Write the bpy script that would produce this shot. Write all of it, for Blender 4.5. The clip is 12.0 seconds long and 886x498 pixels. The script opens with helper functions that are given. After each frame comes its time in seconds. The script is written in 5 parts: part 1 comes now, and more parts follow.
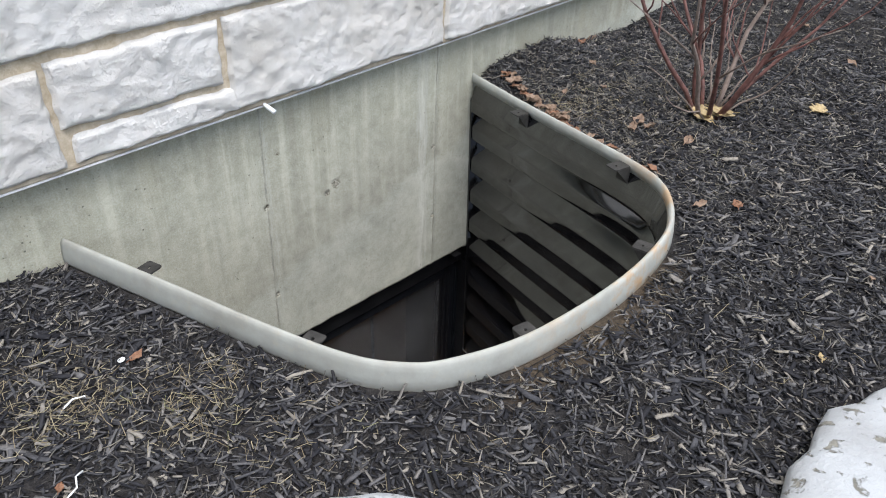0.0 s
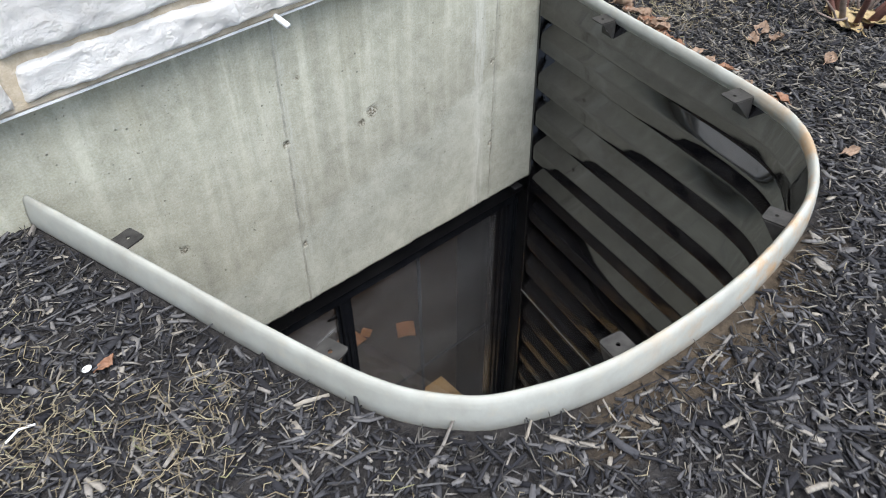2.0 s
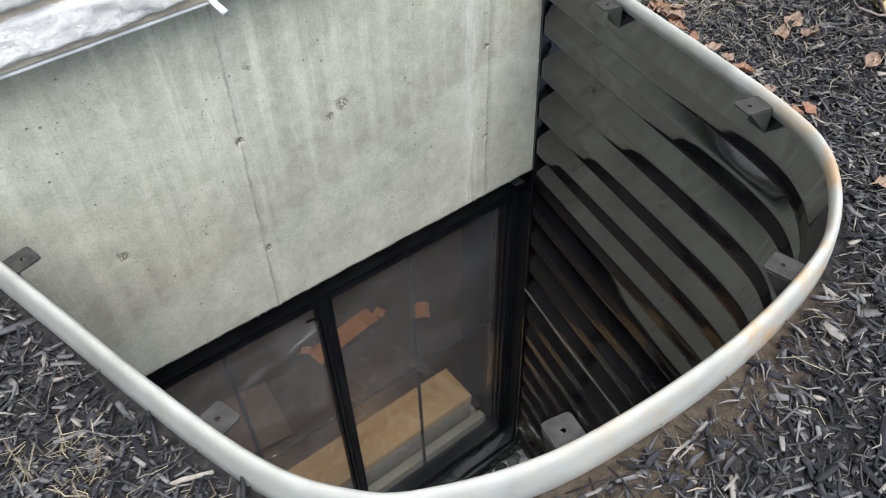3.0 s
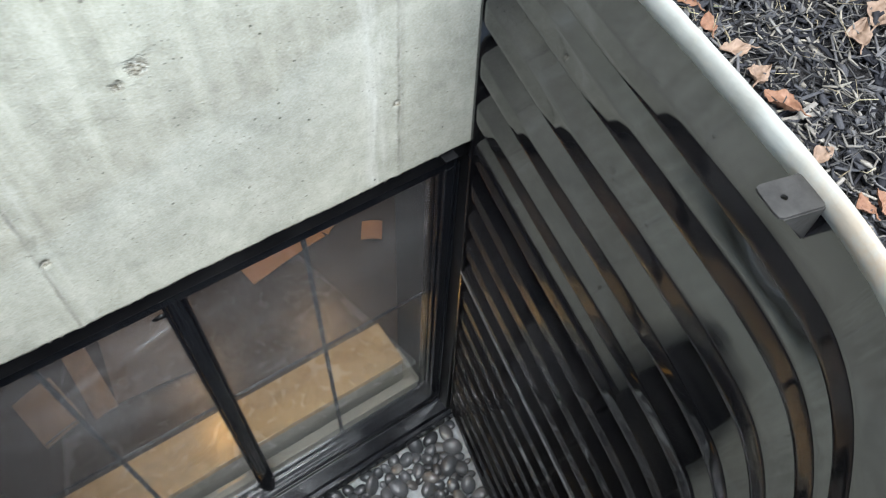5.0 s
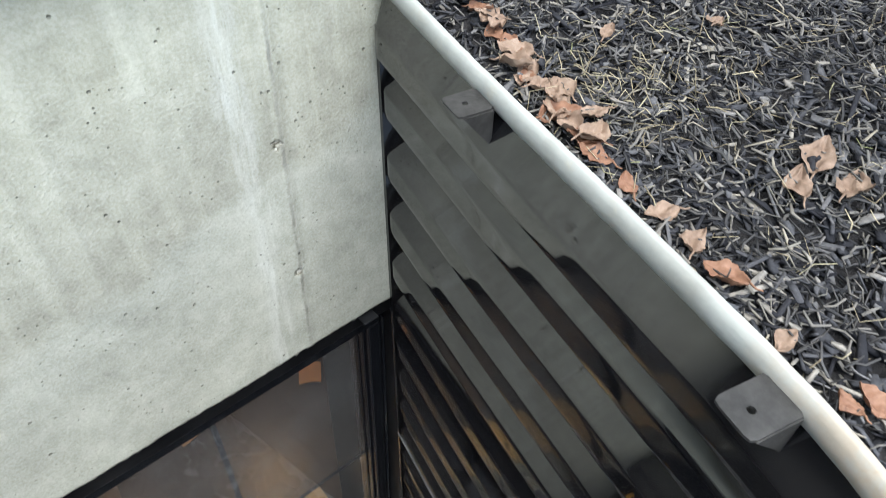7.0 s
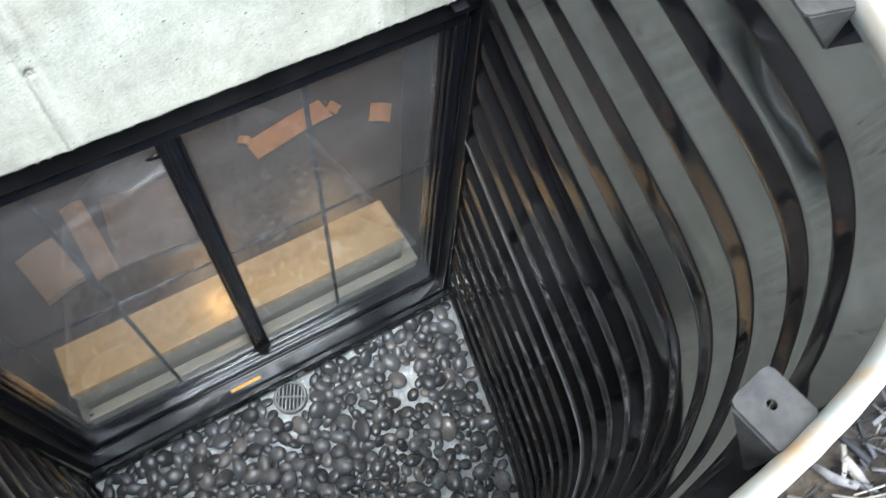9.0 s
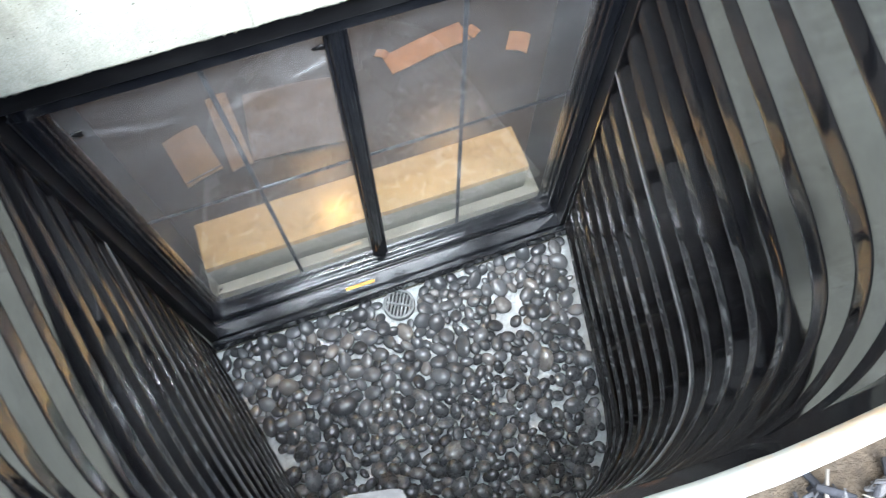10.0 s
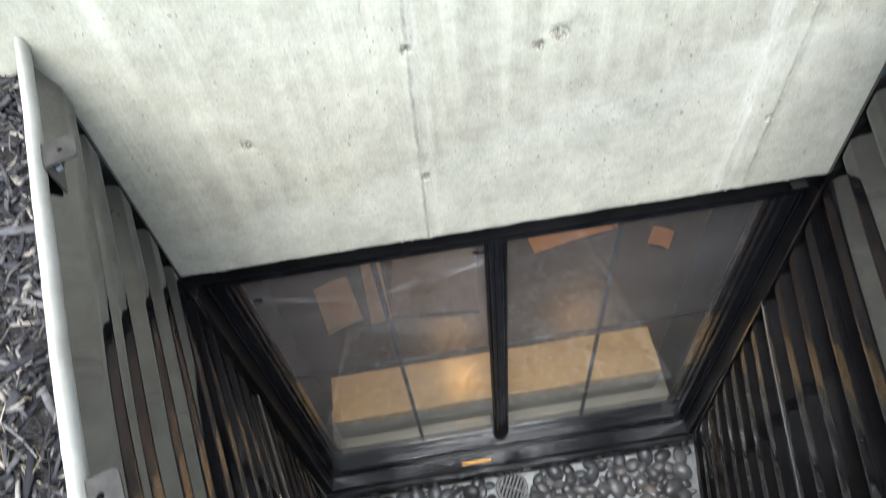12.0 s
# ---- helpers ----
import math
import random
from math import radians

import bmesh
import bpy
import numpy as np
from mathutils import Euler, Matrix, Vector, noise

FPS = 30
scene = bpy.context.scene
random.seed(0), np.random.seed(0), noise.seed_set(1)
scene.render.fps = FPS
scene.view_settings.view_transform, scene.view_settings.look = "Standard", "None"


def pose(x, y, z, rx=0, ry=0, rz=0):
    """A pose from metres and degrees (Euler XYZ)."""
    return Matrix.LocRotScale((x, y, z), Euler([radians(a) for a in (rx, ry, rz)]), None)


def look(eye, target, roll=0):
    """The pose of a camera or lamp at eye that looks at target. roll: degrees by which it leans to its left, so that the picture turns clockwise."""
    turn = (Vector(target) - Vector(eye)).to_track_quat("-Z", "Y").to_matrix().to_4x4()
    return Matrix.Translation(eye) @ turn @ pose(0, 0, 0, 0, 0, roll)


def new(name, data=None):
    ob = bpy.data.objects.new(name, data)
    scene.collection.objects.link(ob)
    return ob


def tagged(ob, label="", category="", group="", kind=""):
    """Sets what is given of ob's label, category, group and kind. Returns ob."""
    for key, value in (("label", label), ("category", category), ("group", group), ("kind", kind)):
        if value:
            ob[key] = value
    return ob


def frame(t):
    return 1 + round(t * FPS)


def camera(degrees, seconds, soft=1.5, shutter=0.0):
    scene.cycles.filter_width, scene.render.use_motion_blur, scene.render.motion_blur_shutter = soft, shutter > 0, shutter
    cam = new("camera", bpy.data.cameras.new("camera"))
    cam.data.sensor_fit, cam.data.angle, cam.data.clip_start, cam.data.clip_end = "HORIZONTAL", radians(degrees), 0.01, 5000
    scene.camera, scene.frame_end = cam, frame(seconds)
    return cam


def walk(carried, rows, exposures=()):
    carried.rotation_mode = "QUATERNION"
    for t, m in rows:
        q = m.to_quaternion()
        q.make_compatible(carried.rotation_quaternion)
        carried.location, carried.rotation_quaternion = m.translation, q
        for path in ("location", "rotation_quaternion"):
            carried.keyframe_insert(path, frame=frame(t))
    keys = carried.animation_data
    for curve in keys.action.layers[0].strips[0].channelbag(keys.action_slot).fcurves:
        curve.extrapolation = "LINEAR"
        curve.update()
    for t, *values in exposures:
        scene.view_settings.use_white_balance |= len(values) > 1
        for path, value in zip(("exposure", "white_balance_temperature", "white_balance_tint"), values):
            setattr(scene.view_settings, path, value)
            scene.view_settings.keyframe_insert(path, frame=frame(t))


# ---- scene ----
cam = camera(62.7, 12.0, soft=1.0, shutter=0.3)
PATH = [
    (0, (-0.809, -1.376, 0.77), (0.396, -0.222, -0.333), 1.8),
    (0.5, (-0.776, -1.3, 0.748), (0.396, -0.167, -0.411), 2.0),
    (1, (-0.731, -1.206, 0.734), (0.411, -0.097, -0.476), 2.1),
    (1.5, (-0.676, -1.159, 0.705), (0.41, -0.073, -0.576), 1.3),
    (2, (-0.567, -1.12, 0.671), (0.409, 0.0, -0.667), -0.6),
    (2.5, (-0.44, -1.091, 0.652), (0.453, 0.068, -0.712), -1.9),
    (2.7, (-0.403, -1.085, 0.644), (0.482, 0.075, -0.724), -1.9),
    (4.3, (-0.049, -0.848, 0.54), (0.48, 0.074, -1.155), -0.9),
    (4.5, (-0.015, -0.819, 0.523), (0.554, 0.095, -1.162), 0.5),
    (5, (0.119, -0.746, 0.456), (0.81, 0.154, -1.191), 4.2),
    (5.5, (0.209, -0.688, 0.365), (0.982, 0.192, -1.256), 5.4),
    (6, (0.257, -0.646, 0.361), (1.111, 0.279, -1.193), 4.2),
    (6.5, (0.273, -0.631, 0.397), (1.204, 0.383, -1.054), 2.7),
    (6.7, (0.265, -0.637, 0.406), (1.213, 0.389, -1.025), 2.7),
    (8.5, (0.16, -0.78, 0.382), (0.861, -0.029, -1.334), 9.1),
    (9, (0.104, -0.81, 0.381), (0.665, -0.086, -1.397), 8.2),
    (9.5, (0.057, -0.825, 0.383), (0.466, -0.115, -1.441), 5.3),
    (10, (0.014, -0.837, 0.385), (0.271, -0.132, -1.469), 0.3),
    (10.5, (-0.011, -0.836, 0.388), (0.113, -0.132, -1.479), -5.5),
    (11, (-0.018, -0.839, 0.403), (0.004, -0.06, -1.439), -10.5),
    (11.5, (-0.016, -0.822, 0.436), (-0.019, 0.076, -1.351), -10.5),
    (12, (-0.009, -0.779, 0.511), (0.023, 0.355, -1.136), -7.8),
]
walk(cam, [(t, look(eye, target, roll)) for t, eye, target, roll in PATH],
     exposures=[(0.0, 0.93, 6330, 10), (1.0, 1.03, 6320, 10), (2.0, 1.22, 6280, 9), (2.5, 1.2, 6280, 9), (4.5, 1.66, 6080, 7), (5.5, 1.76, 5980, 5), (6.5, 1.56, 6080, 6), (8.5, 2.12, 5840, 4),
                (9.5, 2.68, 5800, 5), (10.5, 3.2, 5720, 4), (11.0, 3.14, 5740, 4), (11.5, 2.82, 5850, 4), (12.0, 1.98, 6180, 8)])

# ---- world and light ----
world = bpy.data.worlds.new("overcast_sky")
scene.world = world
world.use_nodes = True
wn = world.node_tree
sky = wn.nodes.new("ShaderNodeTexSky")
sky.sky_type = "NISHITA"
sky.sun_disc = False
sky.sun_elevation, sky.sun_rotation = radians(66), radians(196)
sky.air_density, sky.dust_density, sky.ozone_density = 1.0, 2.0, 2.0
veil = wn.nodes.new("ShaderNodeHueSaturation")      # thin cloud: a paler sky
veil.inputs["Saturation"].default_value = 0.7
wn.links.new(sky.outputs["Color"], veil.inputs["Color"])
wn.links.new(veil.outputs["Color"], wn.nodes["Background"].inputs["Color"])
wn.nodes["Background"].inputs["Strength"].default_value = 0.135
sun = new("sun", bpy.data.lights.new("sun", "SUN"))
sun.data.energy, sun.data.angle, sun.data.color = 2.1, radians(52), (1.0, 0.99, 0.98)
sun.matrix_world = look((-0.65, -2.2, 5.2), (0, 0, 0))


# ---- materials ----
class Mat:
    """A small builder for node materials."""

    def __init__(self, name, rough=0.6, metal=0.0, spec=0.5):
        self.m = bpy.data.materials.new(name)
        self.m.use_nodes = True
        self.t = self.m.node_tree
        self.b = self.t.nodes["Principled BSDF"]
        self.b.inputs["Roughness"].default_value = rough
        self.b.inputs["Metallic"].default_value = metal
        self.b.inputs["Specular IOR Level"].default_value = spec
        self.co = self.t.nodes.new("ShaderNodeTexCoord").outputs["Object"]

    def node(self, kind, **props):
        n = self.t.nodes.new(kind)
        for k, v in props.items():
            n.inputs[k].default_value = v
        return n

    def link(self, a, b):
        self.t.links.new(a, b)
        return b

    def stretch(self, sx, sy, sz):
        n = self.t.nodes.new("ShaderNodeMapping")
        n.inputs["Scale"].default_value = (sx, sy, sz)
        self.link(self.co, n.inputs["Vector"])
        return n.outputs["Vector"]

    def noise(self, scale, detail=4.0, rough=0.55, vec=None, distort=0.0):
        n = self.node("ShaderNodeTexNoise", Scale=scale, Detail=detail, Roughness=rough, Distortion=distort)
        self.link(vec or self.co, n.inputs["Vector"])
        return n.outputs["Fac"]

    def ramp(self, fac, *stops):
        n = self.t.nodes.new("ShaderNodeValToRGB")
        e = n.color_ramp.elements
        while len(e) < len(stops):
            e.new(0.5)
        for el, (p, c) in zip(e, stops):
            el.position = p
            el.color = (*c, 1.0) if len(c) == 3 else c
        self.link(fac, n.inputs["Fac"])
        return n.outputs["Color"]

    def grey(self, fac, lo, hi, a=0.0, b=1.0):
        n = self.node("ShaderNodeMapRange", **{"From Min": lo, "From Max": hi, "To Min": a, "To Max": b})
        self.link(fac, n.inputs["Value"])
        return n.outputs["Result"]

    def mix(self, fac, a, b, blend="MIX"):
        n = self.t.nodes.new("ShaderNodeMix")
        n.data_type, n.blend_type = "RGBA", blend
        for sock, v in ((n.inputs[0], fac), (n.inputs[6], a), (n.inputs[7], b)):
            if isinstance(v, (int, float)):
                sock.default_value = v
            elif isinstance(v, tuple):
                sock.default_value = (*v, 1.0)
            else:
                self.link(v, sock)
        return n.outputs[2]

    def math(self, op, a, b=0.0):
        n = self.t.nodes.new("ShaderNodeMath")
        n.operation = op
        for sock, v in zip(n.inputs, (a, b)):
            if isinstance(v, (int, float)):
                sock.default_value = v
            else:
                self.link(v, sock)
        return n.outputs[0]

    def axis(self, i):
        n = self.t.nodes.new("ShaderNodeSeparateXYZ")
        self.link(self.co, n.inputs[0])
        return n.outputs[i]

    def rand(self, island=False):
        if island:
            return self.t.nodes.new("ShaderNodeNewGeometry").outputs["Random Per Island"]
        return self.t.nodes.new("ShaderNodeObjectInfo").outputs["Random"]

    def color(self, v):
        if isinstance(v, tuple):
            self.b.inputs["Base Color"].default_value = (*v, 1.0)
        else:
            self.link(v, self.b.inputs["Base Color"])
        return self

    def rough(self, v):
        self.link(v, self.b.inputs["Roughness"])
        return self

    def bump(self, height, strength=0.4, dist=0.003):
        n = self.node("ShaderNodeBump", Strength=strength, Distance=dist)
        self.link(height, n.inputs["Height"])
        self.link(n.outputs["Normal"], self.b.inputs["Normal"])
        return self


def concrete_material():
    m = Mat("poured_concrete", 0.85, spec=0.3)
    blotch = m.noise(3.2, 6, 0.6)
    base = m.ramp(blotch, (0.3, (0.314, 0.298, 0.210)), (0.52, (0.427, 0.410, 0.303)), (0.72, (0.513, 0.494, 0.374)))
    streak = m.noise(1.0, 5, 0.6, m.stretch(26, 26, 1.1), 0.3)
    base = m.mix(m.grey(streak, 0.49, 0.64, 0.0, 0.75), base, (0.608, 0.589, 0.455))
    dark = m.noise(1.0, 4, 0.5, m.stretch(17, 17, 0.8))
    base = m.mix(m.grey(dark, 0.52, 0.70, 0.0, 0.42), base, (0.266, 0.248, 0.176))
    # the pour line: paler, smoother concrete below a slanting edge
    wob = m.math("MULTIPLY", m.math("SUBTRACT", m.noise(5.0, 4), 0.5), 0.16)
    line = m.math("ADD", m.math("SUBTRACT", m.axis(2), m.math("MULTIPLY", m.axis(0), 0.28)), wob)
    base = m.mix(m.grey(line, -0.12, -0.36, 0.0, 0.5), base, (0.273, 0.264, 0.204))
    low = m.grey(line, -0.355, -0.385, 0.0, 0.75)
    mott = m.ramp(m.noise(7.0, 6, 0.65), (0.35, (0.353, 0.357, 0.289)), (0.65, (0.584, 0.581, 0.484)))
    base = m.mix(low, base, mott)
    mottle = m.ramp(m.noise(26, 10, 0.82), (0.36, (0.174, 0.171, 0.146)), (0.5, (0.409, 0.403, 0.354)), (0.66, (0.661, 0.656, 0.611)))
    base = m.mix(0.5, base, mottle, "SOFT_LIGHT")
    base = m.mix(0.14, base, mottle)
    # yellowish damp marks under the ledge
    damp = m.math("MULTIPLY", m.grey(m.noise(1.0, 4, 0.6, m.stretch(9, 9, 1.6)), 0.5, 0.7), m.grey(m.axis(2), -0.12, 0.1))
    base = m.mix(m.math("MULTIPLY", damp, 0.55), base, (0.342, 0.305, 0.188))
    # white efflorescence beside the form seams, and the dark line of each seam
    for sx, wide, top in ((0.527, 0.027, 0.708), (0.011, 0.011, 0.328)):
        off = m.math("ABSOLUTE", m.math("SUBTRACT", m.math("ADD", m.axis(0), m.math("MULTIPLY", m.math("SUBTRACT", m.noise(9, 4), 0.5), 0.05)), sx))
        pale = m.math("MULTIPLY", m.grey(off, wide, wide * 0.3), m.grey(m.noise(1.0, 6, 0.7, m.stretch(60, 60, 7)), 0.42, 0.62))
        base = m.mix(m.math("MULTIPLY", pale, top), base, (0.661, 0.658, 0.581))
    for sx, lean in ((0.004, 0.024), (0.580, 0.007)):
        at = m.math("ADD", float(sx), m.math("MULTIPLY", m.axis(2), lean))
        off = m.math("ABSOLUTE", m.math("SUBTRACT", m.math("ADD", m.axis(0), m.math("MULTIPLY", m.math("SUBTRACT", m.noise(40, 3), 0.5), 0.008)), at))
        base = m.mix(m.math("MULTIPLY", m.grey(off, 0.0038, 0.0012), m.grey(m.noise(18, 4), 0.4, 0.6, 0.3, 0.95)), base, (0.209, 0.195, 0.150))
    fine = m.noise(260, 3, 0.6)
    base = m.mix(0.2, base, m.ramp(fine, (0.3, (0.190, 0.191, 0.169)), (0.7, (0.661, 0.668, 0.657))))
    vor = m.node("ShaderNodeTexVoronoi", Scale=42.0)
    m.link(m.co, vor.inputs["Vector"])
    hole = m.math("MULTIPLY", m.grey(vor.outputs["Distance"], 0.05, 0.10, 1.0, 0.0), m.grey(m.noise(9.0, 2), 0.50, 0.57))
    vor2 = m.node("ShaderNodeTexVoronoi", Scale=95.0)
    m.link(m.co, vor2.inputs["Vector"])
    hole = m.math("MAXIMUM", hole, m.math("MULTIPLY", m.grey(vor2.outputs["Distance"], 0.07, 0.14, 1.0, 0.0), m.grey(m.noise(14.0, 2), 0.52, 0.60)))
    base = m.mix(m.math("MULTIPLY", hole, 0.7), base, (0.160, 0.150, 0.115))
    # larger broken pits: the shade of their hollows painted dark, with pale grit
    pit = None
    for px, pz, r in ((0.0, -0.14, 0.009), (0.003, -0.408, 0.009), (0.574, -0.393, 0.008), (0.572, -0.16, 0.008), (0.045, -0.01, 0.006),
                      (0.182, -0.168, 0.009), (0.212, -0.15, 0.017), (-0.255, -0.27, 0.011)):
        dx = m.math("SUBTRACT", m.axis(0), px)
        dz = m.math("SUBTRACT", m.axis(2), pz)
        far = m.math("SQRT", m.math("ADD", m.math("MULTIPLY", dx, dx), m.math("MULTIPLY", dz, dz)))
        far = m.math("ADD", far, m.math("MULTIPLY", m.math("SUBTRACT", m.noise(120, 3, 0.7), 0.5), 0.022))
        one = m.grey(far, r, r * 0.5)
        pit = one if pit is None else m.math("MAXIMUM", pit, one)
    base = m.mix(pit, base, m.ramp(m.noise(210, 3, 0.7), (0.38, (0.087, 0.079, 0.053)), (0.5, (0.296, 0.271, 0.204)), (0.62, (0.539, 0.525, 0.443))))
    hole = m.math("MAXIMUM", hole, m.math("MULTIPLY", pit, m.noise(210, 3, 0.7)))
    # pale flakes of cement paste
    flake = m.math("MULTIPLY", m.grey(m.noise(75, 4, 0.75), 0.64, 0.70), m.grey(m.noise(6, 3), 0.45, 0.6))
    base = m.mix(m.math("MULTIPLY", flake, 0.6), base, (0.66, 0.65, 0.57))
    m.color(base)
    h = m.math("SUBTRACT", m.math("ADD", m.math("MULTIPLY", fine, 0.25), m.math("MULTIPLY", m.noise(24, 7, 0.65), 0.6)), hole)
    return m.bump(m.math("ADD", h, m.math("MULTIPLY", flake, 0.3)), 0.85, 0.0042).m


def limestone_material():
    m = Mat("cream_limestone", 0.8, spec=0.3)
    v = m.math("ADD", m.noise(5, 6, 0.6), m.math("MULTIPLY", m.math("SUBTRACT", m.rand(), 0.5), 0.25))
    base = m.ramp(v, (0.3, (0.65, 0.615, 0.555)), (0.5, (0.75, 0.722, 0.675)), (0.75, (0.82, 0.80, 0.76)))
    base = m.mix(m.grey(m.noise(14, 5, 0.7), 0.58, 0.78, 0.0, 0.3), base, (0.68, 0.60, 0.49))
    spot = m.grey(m.noise(70, 2), 0.74, 0.8, 0.0, 0.5)
    base = m.mix(spot, base, (0.273, 0.231, 0.181))
    m.color(base)
    return m.bump(m.math("ADD", m.noise(85, 8, 0.75), m.math("MULTIPLY", m.noise(260, 4, 0.65), 0.45)), 0.9, 0.010).m


def mortar_material():
    m = Mat("sandy_mortar", 0.95, spec=0.2)
    m.color(m.ramp(m.noise(60, 5, 0.7), (0.3, (0.378, 0.307, 0.209)), (0.6, (0.546, 0.466, 0.352)), (0.8, (0.651, 0.583, 0.484))))
    return m.bump(m.noise(220, 4), 0.6, 0.003).m


def black_steel_material():
    m = Mat("gloss_black_steel", 0.05, spec=0.5)
    m.b.inputs["IOR"].default_value = 2.05
    m.color(m.ramp(m.noise(9, 5), (0.35, (0.006, 0.006, 0.007)), (0.7, (0.015, 0.014, 0.014))))
    dust = m.noise(6.0, 6, 0.65, m.stretch(1, 1, 2.2))
    speck = m.grey(m.noise(150, 3, 0.7), 0.62, 0.75, 0.0, 0.10)
    m.rough(m.math("ADD", m.grey(dust, 0.35, 0.75, 0.03, 0.075), speck))
    return m.bump(m.math("ADD", m.noise(5, 2), m.math("MULTIPLY", m.noise(420, 2), 0.006)), 0.05, 0.010).m


def black_paint_material():
    m = Mat("black_painted_board", 0.42, spec=0.45)
    m.color(m.ramp(m.noise(14, 5), (0.35, (0.006, 0.006, 0.007)), (0.75, (0.018, 0.018, 0.019))))
    return m.bump(m.noise(60, 4, vec=m.stretch(0.3, 1, 1)), 0.25, 0.003).m


def frame_material():
    m = Mat("black_window_frame", 0.28, spec=0.5)
    m.b.inputs["IOR"].default_value = 1.65
    dust = m.noise(9, 5, 0.6)
    m.color(m.mix(m.grey(dust, 0.5, 0.85, 0.0, 0.14), (0.010, 0.011, 0.014), (0.12, 0.125, 0.13)))
    m.rough(m.grey(dust, 0.4, 0.75, 0.10, 0.24))
    return m.bump(m.noise(22, 2), 0.02, 0.002).m


def rim_material():
    m = Mat("off_white_rim_coating", 0.55, spec=0.25)
    base = m.ramp(m.noise(12, 5, 0.6), (0.3, (0.285, 0.280, 0.245)), (0.6, (0.372, 0.375, 0.338)))
    rust = m.math("MULTIPLY", m.grey(m.noise(16, 6, 0.7), 0.47, 0.62), m.grey(m.axis(0), -0.1, 0.25))
    rust = m.math("MULTIPLY", rust, m.grey(m.axis(1), -0.55, -0.8))
    base = m.mix(m.math("MULTIPLY", rust, 0.75), base, (0.42, 0.25, 0.11))
    grime = m.grey(m.noise(38, 6, 0.8), 0.54, 0.72, 0.0, 0.55)
    base = m.mix(grime, base, (0.40, 0.36, 0.28))
    # soil splashed on the underside
    under = m.math("ADD", m.math("SUBTRACT", m.axis(2), m.math("MULTIPLY", m.axis(0), 0.045)), m.math("MULTIPLY", m.noise(30, 4), 0.012))
    base = m.mix(m.grey(under, -0.052, -0.062), base, (0.30, 0.22, 0.13))
    m.color(base)
    return m.bump(m.noise(90, 4), 0.25, 0.002).m


def soil_material():
    m = Mat("mulch_soil", 0.95, spec=0.15)
    base = m.ramp(m.noise(55, 8, 0.75), (0.3, (0.016, 0.015, 0.016)), (0.55, (0.045, 0.042, 0.041)), (0.75, (0.095, 0.085, 0.078)))
    # trodden clay showing along the front of the well
    dx = m.math("MULTIPLY", m.math("SUBTRACT", m.axis(0), 0.12), 2.6)
    dy = m.math("MULTIPLY", m.math("ADD", m.axis(1), 0.875), 11.0)
    d = m.math("ADD", m.math("MULTIPLY", dx, dx), m.math("MULTIPLY", dy, dy))
    clay = m.grey(m.math("ADD", d, m.math("MULTIPLY", m.math("SUBTRACT", m.noise(13, 6, 0.7), 0.5), 0.8)), 0.25, 0.7, 0.5, 0.0)
    claycol = m.ramp(m.noise(80, 5), (0.3, (0.081, 0.059, 0.037)), (0.7, (0.198, 0.147, 0.092)))
    m.color(m.mix(clay, base, claycol))
    return m.bump(m.noise(90, 6, 0.7), 1.0, 0.012).m


def chip_material():
    m = Mat("shredded_bark", 0.88, spec=0.2)
    r = m.rand(island=True)
    base = m.ramp(r, (0.0, (0.014, 0.014, 0.017)), (0.4, (0.036, 0.036, 0.040)), (0.70, (0.080, 0.079, 0.083)),
                  (0.90, (0.165, 0.158, 0.154)), (0.98, (0.290, 0.262, 0.220)))
    base = m.mix(m.grey(m.noise(160, 4, 0.6), 0.4, 0.75, 0.0, 0.5), base, (0.012, 0.010, 0.010))
    m.color(base)
    return m.bump(m.noise(400, 3), 0.4, 0.002).m


def straw_material():
    m = Mat("dry_straw", 0.7, spec=0.3)
    m.color(m.ramp(m.rand(island=True), (0.0, (0.15, 0.12, 0.075)), (0.5, (0.26, 0.215, 0.135)), (0.9, (0.38, 0.33, 0.22)), (1.0, (0.19, 0.20, 0.085))))
    return m.m


def leaf_material(name, a, b, c):
    m = Mat(name, 0.65, spec=0.3)
    m.color(m.ramp(m.noise(45, 5, 0.7), (0.3, a), (0.55, b), (0.75, c)))
    return m.bump(m.noise(120, 4), 0.4, 0.002).m


def pebble_material():
    m = Mat("polished_black_pebble", 0.3, spec=0.7)
    r = m.rand()
    base = m.ramp(r, (0.0, (0.042, 0.043, 0.046)), (0.5, (0.078, 0.082, 0.087)), (0.88, (0.130, 0.135, 0.141)), (1.0, (0.175, 0.162, 0.148)))
    m.color(m.mix(m.grey(m.noise(90, 5, 0.7), 0.45, 0.8, 0.0, 0.4), base, (0.16, 0.16, 0.165)))
    m.rough(m.grey(m.noise(60, 4), 0.3, 0.7, 0.20, 0.36))
    return m.bump(m.noise(220, 3), 0.15, 0.002).m


def loose_pebble_material():
    m = Mat("loose_black_pebble", 0.3, spec=0.7)
    r = m.rand(island=True)
    base = m.ramp(r, (0.0, (0.042, 0.043, 0.046)), (0.5, (0.078, 0.082, 0.087)), (0.88, (0.130, 0.135, 0.141)), (1.0, (0.175, 0.162, 0.148)))
    m.color(m.mix(m.grey(m.noise(90, 5, 0.7), 0.45, 0.8, 0.0, 0.4), base, (0.16, 0.16, 0.165)))
    m.rough(m.grey(m.noise(60, 4), 0.3, 0.7, 0.20, 0.36))
    return m.bump(m.noise(220, 3), 0.15, 0.002).m


